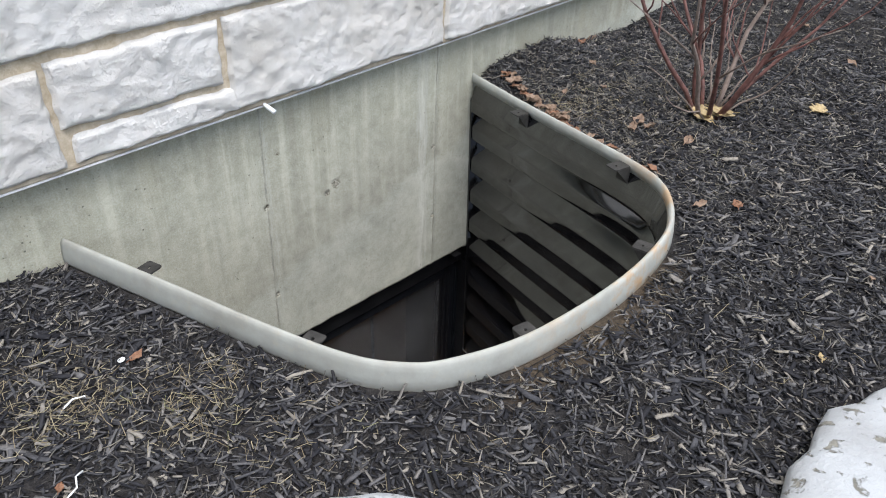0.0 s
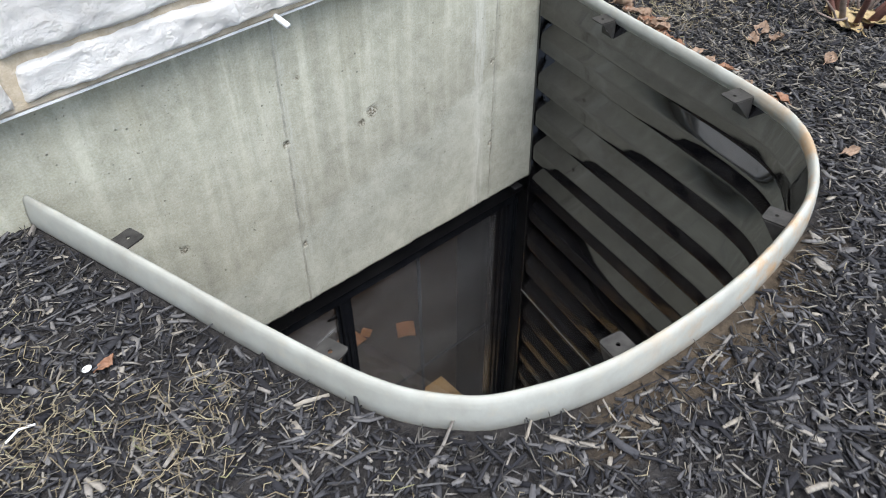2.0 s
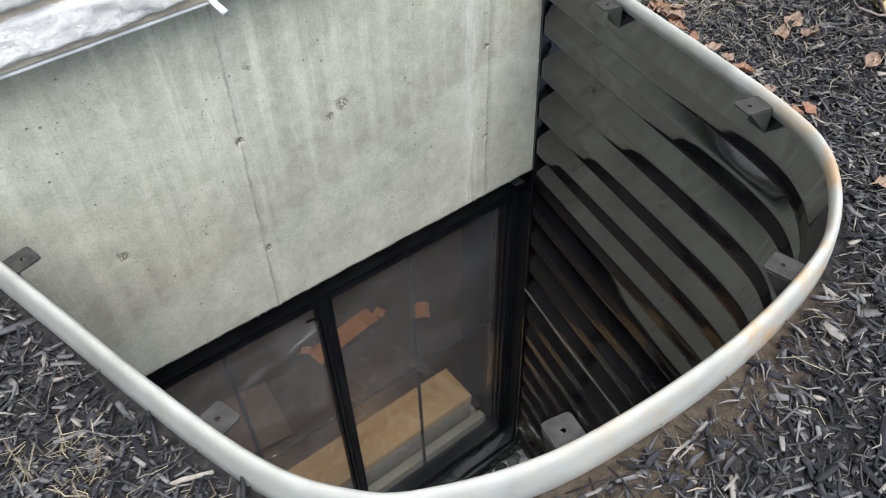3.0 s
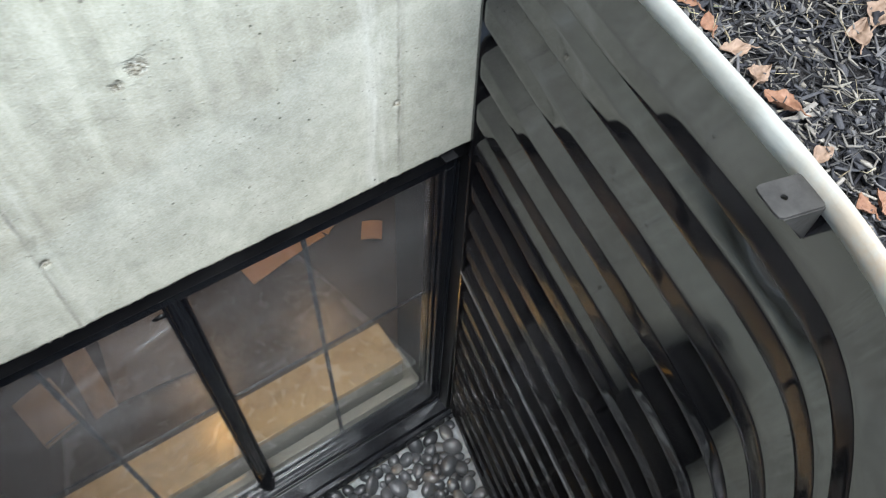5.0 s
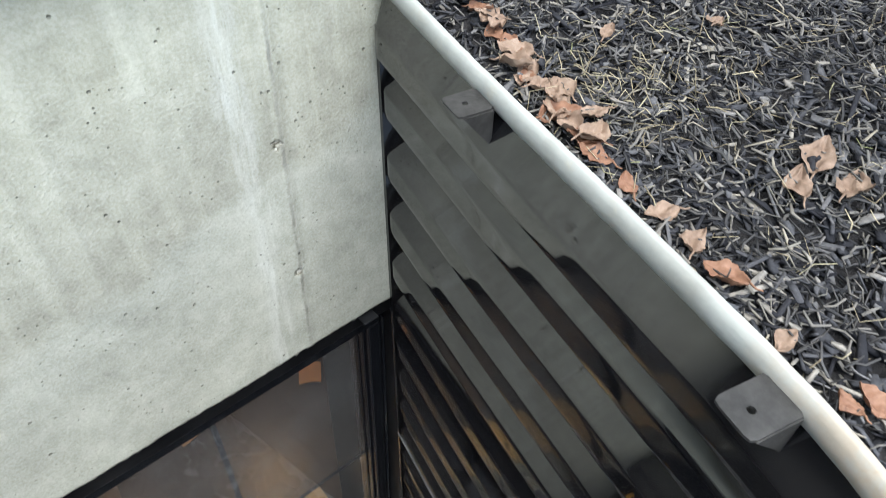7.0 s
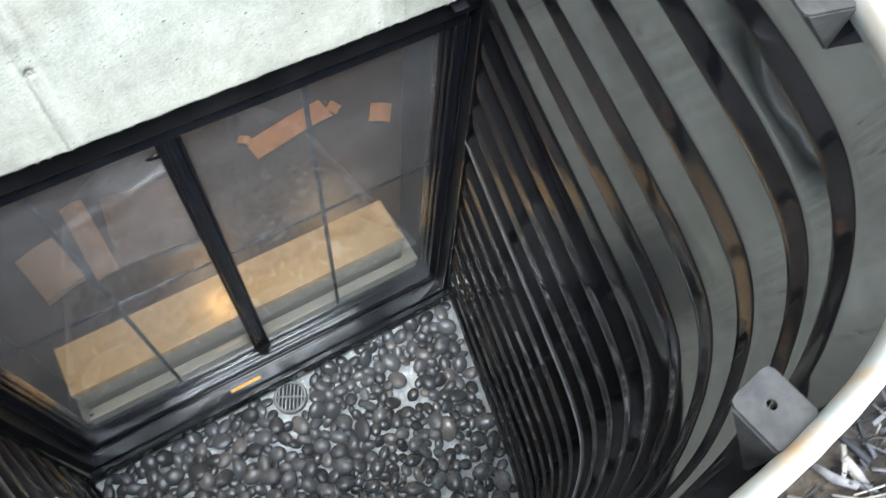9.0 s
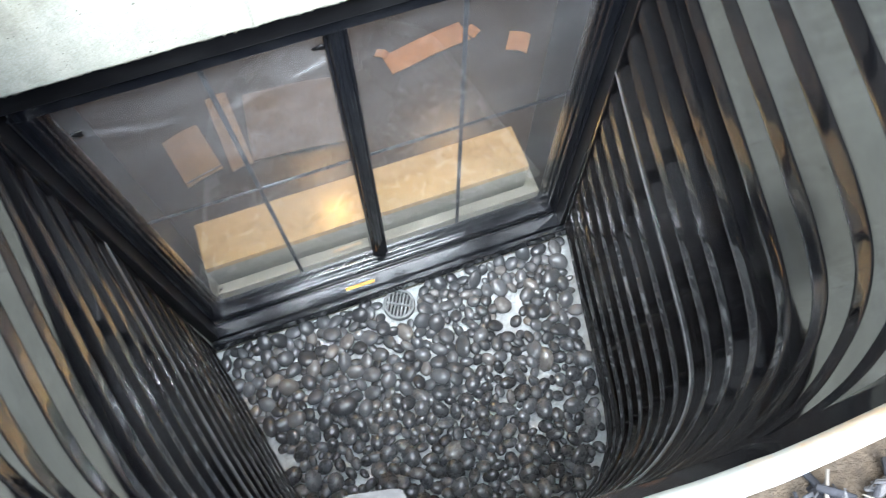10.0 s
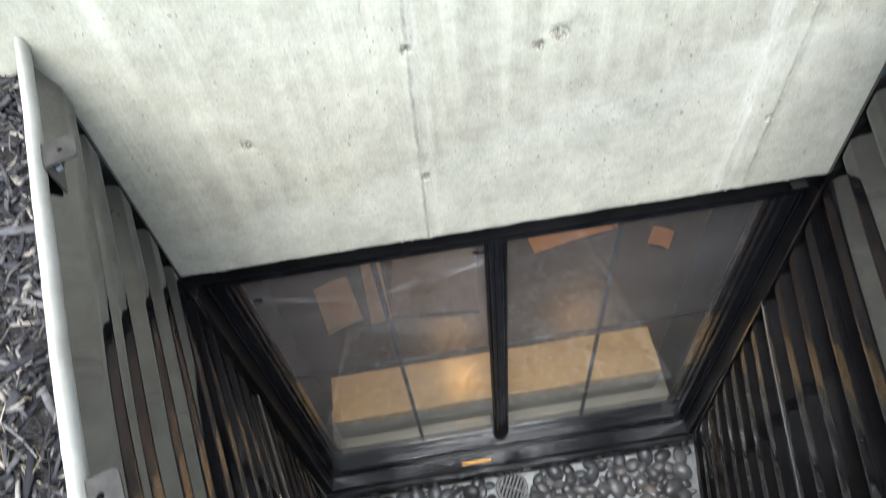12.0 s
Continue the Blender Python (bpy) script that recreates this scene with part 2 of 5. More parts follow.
def well_base_material():
    m = Mat("pale_grit_bed", 0.75, spec=0.3)
    m.color(m.ramp(m.noise(38, 6, 0.7), (0.3, (0.36, 0.37, 0.37)), (0.5, (0.52, 0.54, 0.54)), (0.7, (0.64, 0.66, 0.67))))
    return m.bump(m.noise(120, 5), 0.8, 0.006).m


def glass_material():
    m = Mat("dusty_hazy_glass", 0.0)
    m.b.inputs["Transmission Weight"].default_value = 1.0
    m.b.inputs["IOR"].default_value = 1.45
    m.color((0.93, 0.95, 0.95))
    # diffuse film: dust, plus the reflected sky haze painted into it
    film = m.node("ShaderNodeBsdfDiffuse")
    film.inputs["Color"].default_value = (0.55, 0.56, 0.58, 1)
    mixer = m.t.nodes.new("ShaderNodeMixShader")
    haze_mix = m.grey(m.noise(2.2, 7, 0.68, m.stretch(1, 1, 1.8), 0.6), 0.40, 0.78, 0.04, 0.12)
    m.link(haze_mix, mixer.inputs[0])
    m.link(m.b.outputs[0], mixer.inputs[1])
    m.link(film.outputs[0], mixer.inputs[2])
    m.link(mixer.outputs[0], m.t.nodes["Material Output"].inputs["Surface"])
    return m.m


def plain_material(name, col, var, rough=0.6, scale=40.0, metal=0.0, bump=0.2, spec=0.4):
    m = Mat(name, rough, metal, spec)
    lo = tuple(max(0.0, c * (1 - var)) for c in col)
    hi = tuple(min(1.0, c * (1 + var)) for c in col)
    m.color(m.ramp(m.noise(scale, 5, 0.65), (0.3, lo), (0.7, hi)))
    return m.bump(m.noise(scale * 3, 4), bump, 0.003).m


def glow_material(name, col, power):
    m = Mat(name, 0.5)
    m.color((0.8, 0.8, 0.8))
    m.b.inputs["Emission Color"].default_value = (*col, 1)
    m.b.inputs["Emission Strength"].default_value = power
    return m.m


def pine_material():
    m = Mat("bare_pine", 0.16, spec=0.5)
    base = m.ramp(m.noise(4, 3, 0.5, m.stretch(0.6, 2, 2)), (0.3, (0.50, 0.335, 0.16)), (0.7, (0.54, 0.37, 0.185)))
    # one wavy darker band along the board
    sway = m.math("MULTIPLY", m.math("SUBTRACT", m.noise(4.5, 3, 0.5, m.stretch(1, 0.4, 1)), 0.5), 0.42)
    wavy_band = m.math("ABSOLUTE", m.math("SUBTRACT", m.math("ADD", m.axis(1), sway), 0.268))
    m.color(m.mix(m.grey(wavy_band, 0.016, 0.008, 0.0, 0.35), base, (0.33, 0.205, 0.09)))
    return m.bump(m.noise(60, 3), 0.008, 0.002).m


CONCRETE, LIMESTONE, MORTAR = concrete_material(), limestone_material(), mortar_material()
STEEL, BOARD, FRAME, RIM = black_steel_material(), black_paint_material(), frame_material(), rim_material()
SOIL, CHIP, STRAW = soil_material(), chip_material(), straw_material()
PEBBLE, LOOSE, GRIT, GLASS = pebble_material(), loose_pebble_material(), well_base_material(), glass_material()
TAB = plain_material("dark_bracket_steel", (0.038, 0.036, 0.033), 0.4, 0.45, 60, 0.0, 0.2, 0.25)
BOLT = plain_material("zinc_bolt", (0.35, 0.36, 0.38), 0.2, 0.4, 80, 0.9)
DRAIN = plain_material("grey_plastic_drain", (0.22, 0.23, 0.23), 0.25, 0.5, 90)
FLASH = plain_material("white_flashing", (0.72, 0.72, 0.70), 0.1, 0.5, 50)
PLASTIC = plain_material("white_plastic", (0.78, 0.78, 0.76), 0.08, 0.4, 60)
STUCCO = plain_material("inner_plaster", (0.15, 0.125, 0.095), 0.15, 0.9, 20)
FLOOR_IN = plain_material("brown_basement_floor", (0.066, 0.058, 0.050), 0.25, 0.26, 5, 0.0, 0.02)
STOOL = pine_material()
CARD = plain_material("brown_cardboard", (0.55, 0.31, 0.14), 0.15, 0.8, 30)
CARD_PALE = plain_material("pale_brown_cardboard", (0.31, 0.225, 0.14), 0.12, 0.8, 30)
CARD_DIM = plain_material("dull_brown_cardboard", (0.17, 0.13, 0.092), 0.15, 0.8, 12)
VINYL = plain_material("cream_vinyl_sill", (0.33, 0.31, 0.26), 0.1, 0.5, 40)
STEM = plain_material("red_brown_twig", (0.13, 0.06, 0.049), 0.5, 0.65, 35, 0.0, 0.5)
STEM_GREY = plain_material("grey_twig", (0.22, 0.17, 0.14), 0.4, 0.75, 35, 0.0, 0.5)
SLAB = plain_material("weathered_white_stone", (0.62, 0.62, 0.60), 0.3, 0.85, 16, 0.0, 0.8)
LEAF_OR = leaf_material("orange_leaf", (0.13, 0.060, 0.034), (0.22, 0.115, 0.068), (0.29, 0.175, 0.115))
LEAF_YE = leaf_material("yellow_leaf", (0.27, 0.19, 0.09), (0.38, 0.29, 0.15), (0.46, 0.38, 0.24))
LEAF_BR = leaf_material("pale_brown_leaf", (0.13, 0.083, 0.055), (0.24, 0.165, 0.115), (0.33, 0.25, 0.185))
AMBER = plain_material("amber_strip", (0.62, 0.30, 0.03), 0.3, 0.3, 120)
SEAM = plain_material("lap_edge_highlight", (0.16, 0.16, 0.16), 0.5, 0.35, 40, 0.3)


def film_material():
    m = Mat("clear_plastic_film", 0.25, spec=0.5)
    m.color((0.75, 0.76, 0.78))
    clear = m.node("ShaderNodeBsdfTransparent")
    mixer = m.t.nodes.new("ShaderNodeMixShader")
    # a crease sagging across the film, its highlight painted milkier, with faint wrinkles
    u = m.math("ADD", m.axis(0), 0.16)
    line = m.math("ADD", m.axis(2), m.math("SUBTRACT", 0.905, m.math("MULTIPLY", m.math("MULTIPLY", u, u), 0.9)))
    line = m.math("ABSOLUTE", m.math("ADD", line, m.math("MULTIPLY", m.math("SUBTRACT", m.noise(11, 5, 0.6), 0.5), 0.07)))
    crease = m.math("MULTIPLY", m.grey(line, 0.016, 0.0, 0.0, 0.30), m.grey(m.noise(8, 3), 0.35, 0.6))
    haze = m.grey(m.noise(5, 7, 0.7, m.stretch(1, 1, 1.6), 1.2), 0.42, 0.75, 0.02, 0.13)
    m.link(m.math("ADD", crease, haze), mixer.inputs[0])
    m.link(clear.outputs[0], mixer.inputs[1])
    m.link(m.b.outputs[0], mixer.inputs[2])
    m.link(mixer.outputs[0], m.t.nodes["Material Output"].inputs["Surface"])
    return m.m


FILM = film_material()


# ---- building blocks ----
def part(name, bm, material, parent=None, label="", smooth=False):
    """Links a bmesh as one mesh object, under a thing or a part."""
    me = bpy.data.meshes.new(name)
    bm.to_mesh(me)
    bm.free()
    return hang(name, me, material, parent, label, smooth)


def hang(name, me, material, parent=None, label="", smooth=False):
    if material and not me.materials:
        me.materials.append(material)
    if smooth:
        me.polygons.foreach_set("use_smooth", [True] * len(me.polygons))
    ob = new(name, me)
    if parent is not None:
        ob.parent = parent
    if label:
        ob["label"] = label
    return ob


def raw(name, verts, faces, material, parent=None, label="", smooth=False):
    me = bpy.data.meshes.new(name)
    me.from_pydata([tuple(v) for v in verts], [], [tuple(f) for f in faces])
    me.update()
    return hang(name, me, material, parent, label, smooth)


def box(x0, x1, y0, y1, z0, z1, bevel=0.0, bm=None, segs=2):
    own = bm is None
    b = bmesh.new()
    bmesh.ops.create_cube(b, size=1.0)
    for v in b.verts:
        v.co = Vector(((x0 + x1) / 2 + v.co.x * (x1 - x0), (y0 + y1) / 2 + v.co.y * (y1 - y0), (z0 + z1) / 2 + v.co.z * (z1 - z0)))
    if bevel:
        bmesh.ops.bevel(b, geom=list(b.edges), offset=bevel, segments=segs, affect="EDGES", profile=0.5)
    if own:
        return b
    me = bpy.data.meshes.new("tmp")
    b.to_mesh(me)
    b.free()
    bm.from_mesh(me)
    bpy.data.meshes.remove(me)
    return bm


def tube(path, radii, sides=8, cap=True):
    """Vertices and faces of a round tube along points, with a radius at each."""
    pts = [Vector(p) for p in path]
    verts, faces = [], []
    n = len(pts)
    for i, p in enumerate(pts):
        d = (pts[min(i + 1, n - 1)] - pts[max(i - 1, 0)]).normalized()
        a = d.orthogonal() if i == 0 else (a - d * a.dot(d))
        a.normalize()
        b = d.cross(a)
        for k in range(sides):
            w = 2 * math.pi * k / sides
            verts.append(p + (a * math.cos(w) + b * math.sin(w)) * radii[i])
    for i in range(n - 1):
        for k in range(sides):
            k2 = (k + 1) % sides
            faces.append((i * sides + k, i * sides + k2, (i + 1) * sides + k2, (i + 1) * sides + k))
    if cap:
        faces.append(tuple(range(sides))[::-1])
        faces.append(tuple((n - 1) * sides + k for k in range(sides)))
    return verts, faces


def empty(name, x=0.0, y=0.0, z=0.0):
    e = new(name)
    e.location = (x, y, z)
    return e


def rnd(a, b):
    return random.uniform(a, b)


# ---- the plan ----
SOFFIT = -0.58                   # lower edge of the concrete over the window
OPEN_L, OPEN_R = -0.505, 0.79     # sides of the window opening
BED = -2.085                      # floor of the well


def rim_z(x):
    return -0.018 + 0.045 * (x - 0.13)


CORNERS = [(-0.488, 0.06), (-0.472, 0.0), (-0.393, -0.29), (-0.34, -0.49), (-0.287, -0.655), (-0.238, -0.738), (-0.172, -0.794),
           (-0.026, -0.849), (0.195, -0.870), (0.381, -0.853), (0.486, -0.808), (0.56, -0.742), (0.60, -0.655), (0.637, -0.498),
           (0.69, -0.24), (0.742, 0.0), (0.755, 0.06)]


def outline(step=0.012):
    """The well's plan line, from the wall on one side round to the wall on the other: points and outward normals."""
    pts = []
    c = [Vector(p) for p in CORNERS]
    for i in range(1, len(c) - 2):
        p0, p1, p2, p3 = c[i - 1], c[i], c[i + 1], c[i + 2]
        n = max(2, int((p2 - p1).length / step))
        for k in range(n):
            t = k / n
            pts.append(0.5 * (2 * p1 + (p2 - p0) * t + (2 * p0 - 5 * p1 + 4 * p2 - p3) * t * t + (3 * p1 - p0 - 3 * p2 + p3) * t ** 3))
    pts.append(c[-2])
    nor = []
    for i in range(len(pts)):
        d = (pts[min(i + 1, len(pts) - 1)] - pts[max(i - 1, 0)]).normalized()
        nor.append(Vector((d.y, -d.x)))
    for i in range(len(pts)):          # outward: away from the middle of the well
        if nor[i].dot(pts[i] - Vector((0.13, -0.4))) < 0:
            nor[i] = -nor[i]
    return pts, nor


LINE, NORM = outline()
LX, LY = np.array([p.x for p in LINE]), np.array([p.y for p in LINE])


def inside_well(x, y, grow=0.0):
    """Whether plan points lie in the well's plan, by crossing count (arrays)."""
    px, py = np.append(LX, [LX[-1], LX[0]]), np.append(LY, [1.0, 1.0])
    res = np.zeros(x.shape, bool)
    for i in range(len(px)):
        j = i - 1
        hit = ((py[i] > y) != (py[j] > y)) & (x < (px[j] - px[i]) * (y - py[i]) / (py[j] - py[i] + 1e-12) + px[i])
        res ^= hit
    return res


def rim_distance(x, y):
    best = np.full(x.shape, 9.0)
    idx = np.zeros(x.shape, int)
    for i in range(0, len(LX)):
        d = np.hypot(x - LX[i], y - LY[i])
        m = d < best
        best[m], idx[m] = d[m], i
    return best, idx


def ground_z(x, y):
    """Height of the mulch bed (arrays)."""
    base = -0.052 + 0.05 * (np.clip(x, -2, 3) - 0.13)
    base = base + 0.055 * np.exp(-((x - 0.95) / 0.28) ** 2 - ((y + 0.02) / 0.16) ** 2)
    base = base + 0.02 * np.exp(-((x - 1.08) / 0.35) ** 2 - ((y + 0.62) / 0.3) ** 2)
    base = base + 0.012 * np.exp(-((x + 0.62) / 0.2) ** 2 - ((y + 0.05) / 0.15) ** 2)
    w = np.sin(5.1 * x + 1.3 * y + 0.4) * np.sin(4.3 * y - 1.7 * x + 1.1) * 0.011
    w = w + np.sin(13.0 * x + 4.0 * y) * np.sin(11.0 * y - 6.0 * x + 2.0) * 0.0055 + np.sin(31.0 * x - 9 * y) * np.sin(27.0 * y + 8.0 * x) * 0.003
    return base + w


# ---- house wall ----
def foundation_wall():
    """Poured foundation over the window: a fine front sheet with form seams, pits and a ragged lower edge."""
    x0, x1, z1 = -1.4, 2.3, 0.2
    xs = np.concatenate([np.arange(x0, -0.6, 0.012), np.arange(-0.6, 0.9, 0.0045), np.arange(0.9, x1 + 0.001, 0.012)])
    zs = np.concatenate([np.linspace(SOFFIT, z1, 172)])
    X, Z = np.meshgrid(xs, zs)
    Y = np.zeros_like(X)
    rs = np.random.RandomState(5)
    Y += 0.0008 * np.sin(23 * X + 5 * Z) * np.sin(19 * Z - 7 * X)
    for sx, wid in ((0.0, 0.006), (0.578, 0.007)):
        lean = sx + 0.012 * (Z + 0.14) / 0.5 * (1 if sx == 0 else 0.3)
        wob = 0.002 * np.sin(40 * Z + sx * 9)
        d = (X - lean - wob) / wid
        gap = 0.5 + 0.5 * np.sin(Z * 55 + np.sin(Z * 17) * 3)
        Y += -0.0018 * np.exp(-d * d) * (0.35 + 0.65 * gap)
        Y += 0.0022 * np.exp(-((X - lean - 0.014) / 0.005) ** 2) * (0.3 + 0.7 * (1 - gap))
    for px, pz, r, dep in ((0.0, -0.14, 0.006, 0.012), (0.002, -0.408, 0.007, 0.011), (0.574, -0.393, 0.0055, 0.01), (0.572, -0.16, 0.0055, 0.009),
                           (0.045, -0.005, 0.006, 0.009), (0.205, -0.153, 0.008, 0.003), (0.182, -0.168, 0.006, 0.005), (0.23, -0.14, 0.007, 0.003), (0.215, -0.16, 0.006, -0.004), (0.195, -0.145, 0.006, 0.005),
                           (0.09, -0.04, 0.006, 0.006), (-0.26, -0.265, 0.007, 0.005), (-0.25, -0.28, 0.006, 0.005)):
        Y += 0.35 * dep * np.exp(-((X - px) ** 2 + (Z - pz) ** 2) / r ** 2)
    # ragged, slightly rounded lower edge
    rag = 0.0015 * np.sin(61 * xs) * np.sin(23 * xs + 1) + rs.uniform(-0.0016, 0.0016, len(xs)) - 0.005 * (rs.uniform(0, 1, len(xs)) > 0.965)
    Z[0] += rag
    Z[1] += rag * 0.5
    Y[0] += 0.0015
    nz, nx = X.shape
    verts = [(X[j, i], Y[j, i], Z[j, i]) for j in range(nz) for i in range(nx)]
    faces = [(j * nx + i, j * nx + i + 1, (j + 1) * nx + i + 1, (j + 1) * nx + i) for j in range(nz - 1) for i in range(nx - 1)]
    n = len(verts)
    low = [i for i in range(nx)]
    verts += [(X[0, i], 0.34, SOFFIT + 0.004) for i in range(nx)] + [(X[-1, i], 0.34, Z[-1, i]) for i in range(nx)]
    for i in range(nx - 1):
        faces.append((n + i, n + i + 1, low[i + 1], low[i]))
        t = (nz - 1) * nx
        faces.append((t + i, t + i + 1, n + nx + i + 1, n + nx + i))
        faces.append((n + i + 1, n + i, n + nx + i, n + nx + i + 1))
    ob = raw("wall_foundation", verts, faces, CONCRETE, smooth=True)
    return tagged(ob, "weathered grey poured concrete foundation wall with form seams", "wall", kind="structure")


foundation_wall()
for nm, (a, b, z0, z1) in {"wall_foundation_pier_west": (-9.0, OPEN_L, -3.2, SOFFIT - 0.002), "wall_foundation_pier_east": (OPEN_R, 11.0, -3.2, SOFFIT - 0.002),
                           "wall_foundation_west": (-9.0, -1.402, SOFFIT, 0.2), "wall_foundation_east": (2.302, 11.0, SOFFIT, 0.2),
                           "wall_foundation_below_window": (OPEN_L + 0.002, OPEN_R - 0.002, -3.2, -2.05)}.items():
    tagged(part(nm, box(a, b, 0.0, 0.34, z0, z1), CONCRETE), "grey poured concrete foundation wall", "wall", kind="structure")


def ledge_z(x):
    return 0.118 + 0.036 * x


def stone_block(x0, x1, z0, z1, seed, slope=0.036):
    """A rock-faced block: a rough, bulging front with broken edges, and plain sides running back into the wall."""
    w, h = x1 - x0, z1 - z0
    nx, nz = max(8, int(w / 0.0055)), max(6, int(h / 0.0055))
    o = Vector((seed * 7.31, seed * 3.7, seed * 1.9))
    verts, faces = [], []
    for j in range(nz + 1):
        for i in range(nx + 1):
            u, v = i / nx, j / nz
            x, z = x0 + u * w, z0 + v * h
            edge = min(u * w, (1 - u) * w, v * h, (1 - v) * h)
            p = Vector((x * 1.0, 0, z)) + o
            big = noise.fractal(p * 5.0, 1.0, 2.1, 4)
            facet = noise.cell(p * 9.0 + Vector((big, 0, big)) * 2)
            fine = noise.fractal(p * 30.0, 0.7, 2.2, 4) + 0.5 * noise.ridged_multi_fractal(p * 26.0, 0.8, 2.1, 3, 0.9, 2.0) - 0.5
            cut = 0.016 + 0.012 * noise.noise(p * 14)
            bulge = 0.010 * min(1.0, edge / max(0.003, cut * 0.35)) ** 0.7
            ridge = noise.ridged_multi_fractal(p * 6.0, 0.9, 2.1, 4, 0.9, 2.0) - 1.0
            y = -0.047 - bulge - 0.0038 * big - 0.0035 * ridge - 0.0034 * fine - 0.0022 * facet * min(1, edge / 0.012)
            jx = (0.010 * noise.noise(p * 8 + Vector((3, 0, 0))) + 0.004 * noise.noise(p * 40)) * max(0.0, 1 - min(u, 1 - u) * w / 0.04)
            jz = (0.009 * noise.noise(p * 8 + Vector((0, 5, 0))) + 0.004 * noise.noise(p * 40 + Vector((0, 9, 0)))) * max(0.0, 1 - min(v, 1 - v) * h / 0.04)
            jx += (0.004 if u > 0.5 else -0.004) * abs(2 * u - 1) ** 4
            jz += (0.004 if v > 0.5 else 0.002) * abs(2 * v - 1) ** 4
            verts.append((x + jx, min(y, -0.044), z + jz + slope * x))
    f = lambda i, j: j * (nx + 1) + i
    for j in range(nz):
        for i in range(nx):
            faces.append((f(i, j), f(i + 1, j), f(i + 1, j + 1), f(i, j + 1)))
    ring = [f(i, 0) for i in range(nx + 1)] + [f(nx, j) for j in range(1, nz + 1)] + [f(i, nz) for i in range(nx - 1, -1, -1)] + [f(0, j) for j in range(nz - 1, 0, -1)]
    base = len(verts)
    for k in ring:
        x, y, z = verts[k]
        verts.append((x, 0.03, z))
    for k in range(len(ring)):
        k2 = (k + 1) % len(ring)
        faces.append((ring[k2], ring[k], base + k, base + k2))
    return verts, faces


def stone_wall():
    """Limestone veneer above the foundation: mortar bed, blocks and the white flashing at its foot."""
    wall = tagged(empty("wall_stone_veneer", 0, 0, 0.12), "cream rock-faced limestone veneer with sandy mortar joints", "wall", kind="structure")
    inv = Matrix.Translation((0, 0, -0.12))
    bm = bmesh.new()
    rs = np.random.RandomState(3)
    # mortar sheet behind the stones
    n = 90
    vs = []
    for i in range(n + 1):
        x = -4.0 + 9.0 * i / n
        vs.append([(x, -0.040 + 0.001 * rs.randn(), ledge_z(x) + 0.022), (x, -0.046 + 0.001 * rs.randn(), ledge_z(x) + 0.026), (x, -0.046, 1.3), (x, 0.2, 1.3), (x, 0.2, ledge_z(x) + 0.022)])
    flat = [v for r in vs for v in r]
    faces = []
    for i in range(n):
        for k in range(5):
            k2 = (k + 1) % 5
            faces.append((i * 5 + k, (i + 1) * 5 + k, (i + 1) * 5 + k2, i * 5 + k2))
    mb = raw("mortar", flat, faces, MORTAR, wall, "sandy beige mortar")
    mb.matrix_parent_inverse = inv
    fb = []
    ff = []
    for i in range(n + 1):
        x = -4.0 + 9.0 * i / n
        z = ledge_z(x)
        for y, dz in ((-0.043, 0.0185), (-0.043, 0.0225), (-0.002, 0.0215), (-0.002, 0.0165)):
            fb.append((x, y, z + dz))
    for i in range(n):
        for k in range(4):
            k2 = (k + 1) % 4
            ff.append((i * 4 + k, (i + 1) * 4 + k, (i + 1) * 4 + k2, i * 4 + k2))
    fl = raw("flashing", fb, ff, FLASH, wall, "thin white metal flashing")
    fl.matrix_parent_inverse = inv
    g = 0.008
    blocks = [(-1.02, -0.437, 0.152, 0.335), (-0.415, -0.094, 0.222, 0.344), (-0.407, -0.068, 0.152, 0.203), (-0.072, 0.548, 0.152, 0.345),
              (0.566, 1.12, 0.152, 0.32), (1.14, 1.75, 0.152, 0.345), (-1.5, -1.04, 0.152, 0.25), (-1.5, -1.04, 0.268, 0.42), (1.77, 2.6, 0.152, 0.3),
              (-0.85, 0.12, 0.365, 0.60), (0.14, 0.55, 0.365, 0.60), (0.57, 1.12, 0.34, 0.47), (0.57, 1.3, 0.49, 0.6), (1.14, 1.75, 0.365, 0.6), (-1.5, -0.87, 0.44, 0.6)]
    x = -1.5
    for lo, hi in ((0.62, 0.83), (0.85, 1.02), (1.04, 1.27)):
        x = -1.5 + 0.2 * lo
        while x < 2.6:
            w = rs.uniform(0.35, 0.8)
            blocks.append((x, min(x + w, 2.9), lo, hi))
            x += w + 0.02
    for k, (a, b, lo, hi) in enumerate(blocks):
        v, f = stone_block(a, b, lo - 0.004, hi, k + 1)
        ob = raw("stone", v, f, LIMESTONE, wall, smooth=True)
        nx, nz = max(8, int((b - a) / 0.0055)), max(6, int((hi - lo + 0.004) / 0.0055))
        soft = [0 < q % nx < nx - 1 and 0 < q // nx < nz - 1 for q in range(nx * nz)]      # broken edges stay crisp
        ob.data.polygons.foreach_set("use_smooth", soft + [False] * (len(ob.data.polygons) - nx * nz))
        ob.matrix_parent_inverse = inv
    return wall


stone_wall()
# the plain upper house wall that goes on above the picture and to both sides
tagged(part("wall_upper", box(-9, 11, 0.0, 0.3, 1.305, 5.6), LIMESTONE), "cream stone house wall above", "wall", kind="structure")
tagged(part("wall_stone_west", box(-9, -4.002, -0.03, 0.3, 0.2, 1.303), LIMESTONE), "cream stone house wall", "wall", kind="structure")
tagged(part("wall_stone_east", box(5.002, 11, -0.03, 0.3, 0.31, 1.303), LIMESTONE), "cream stone house wall", "wall", kind="structure")


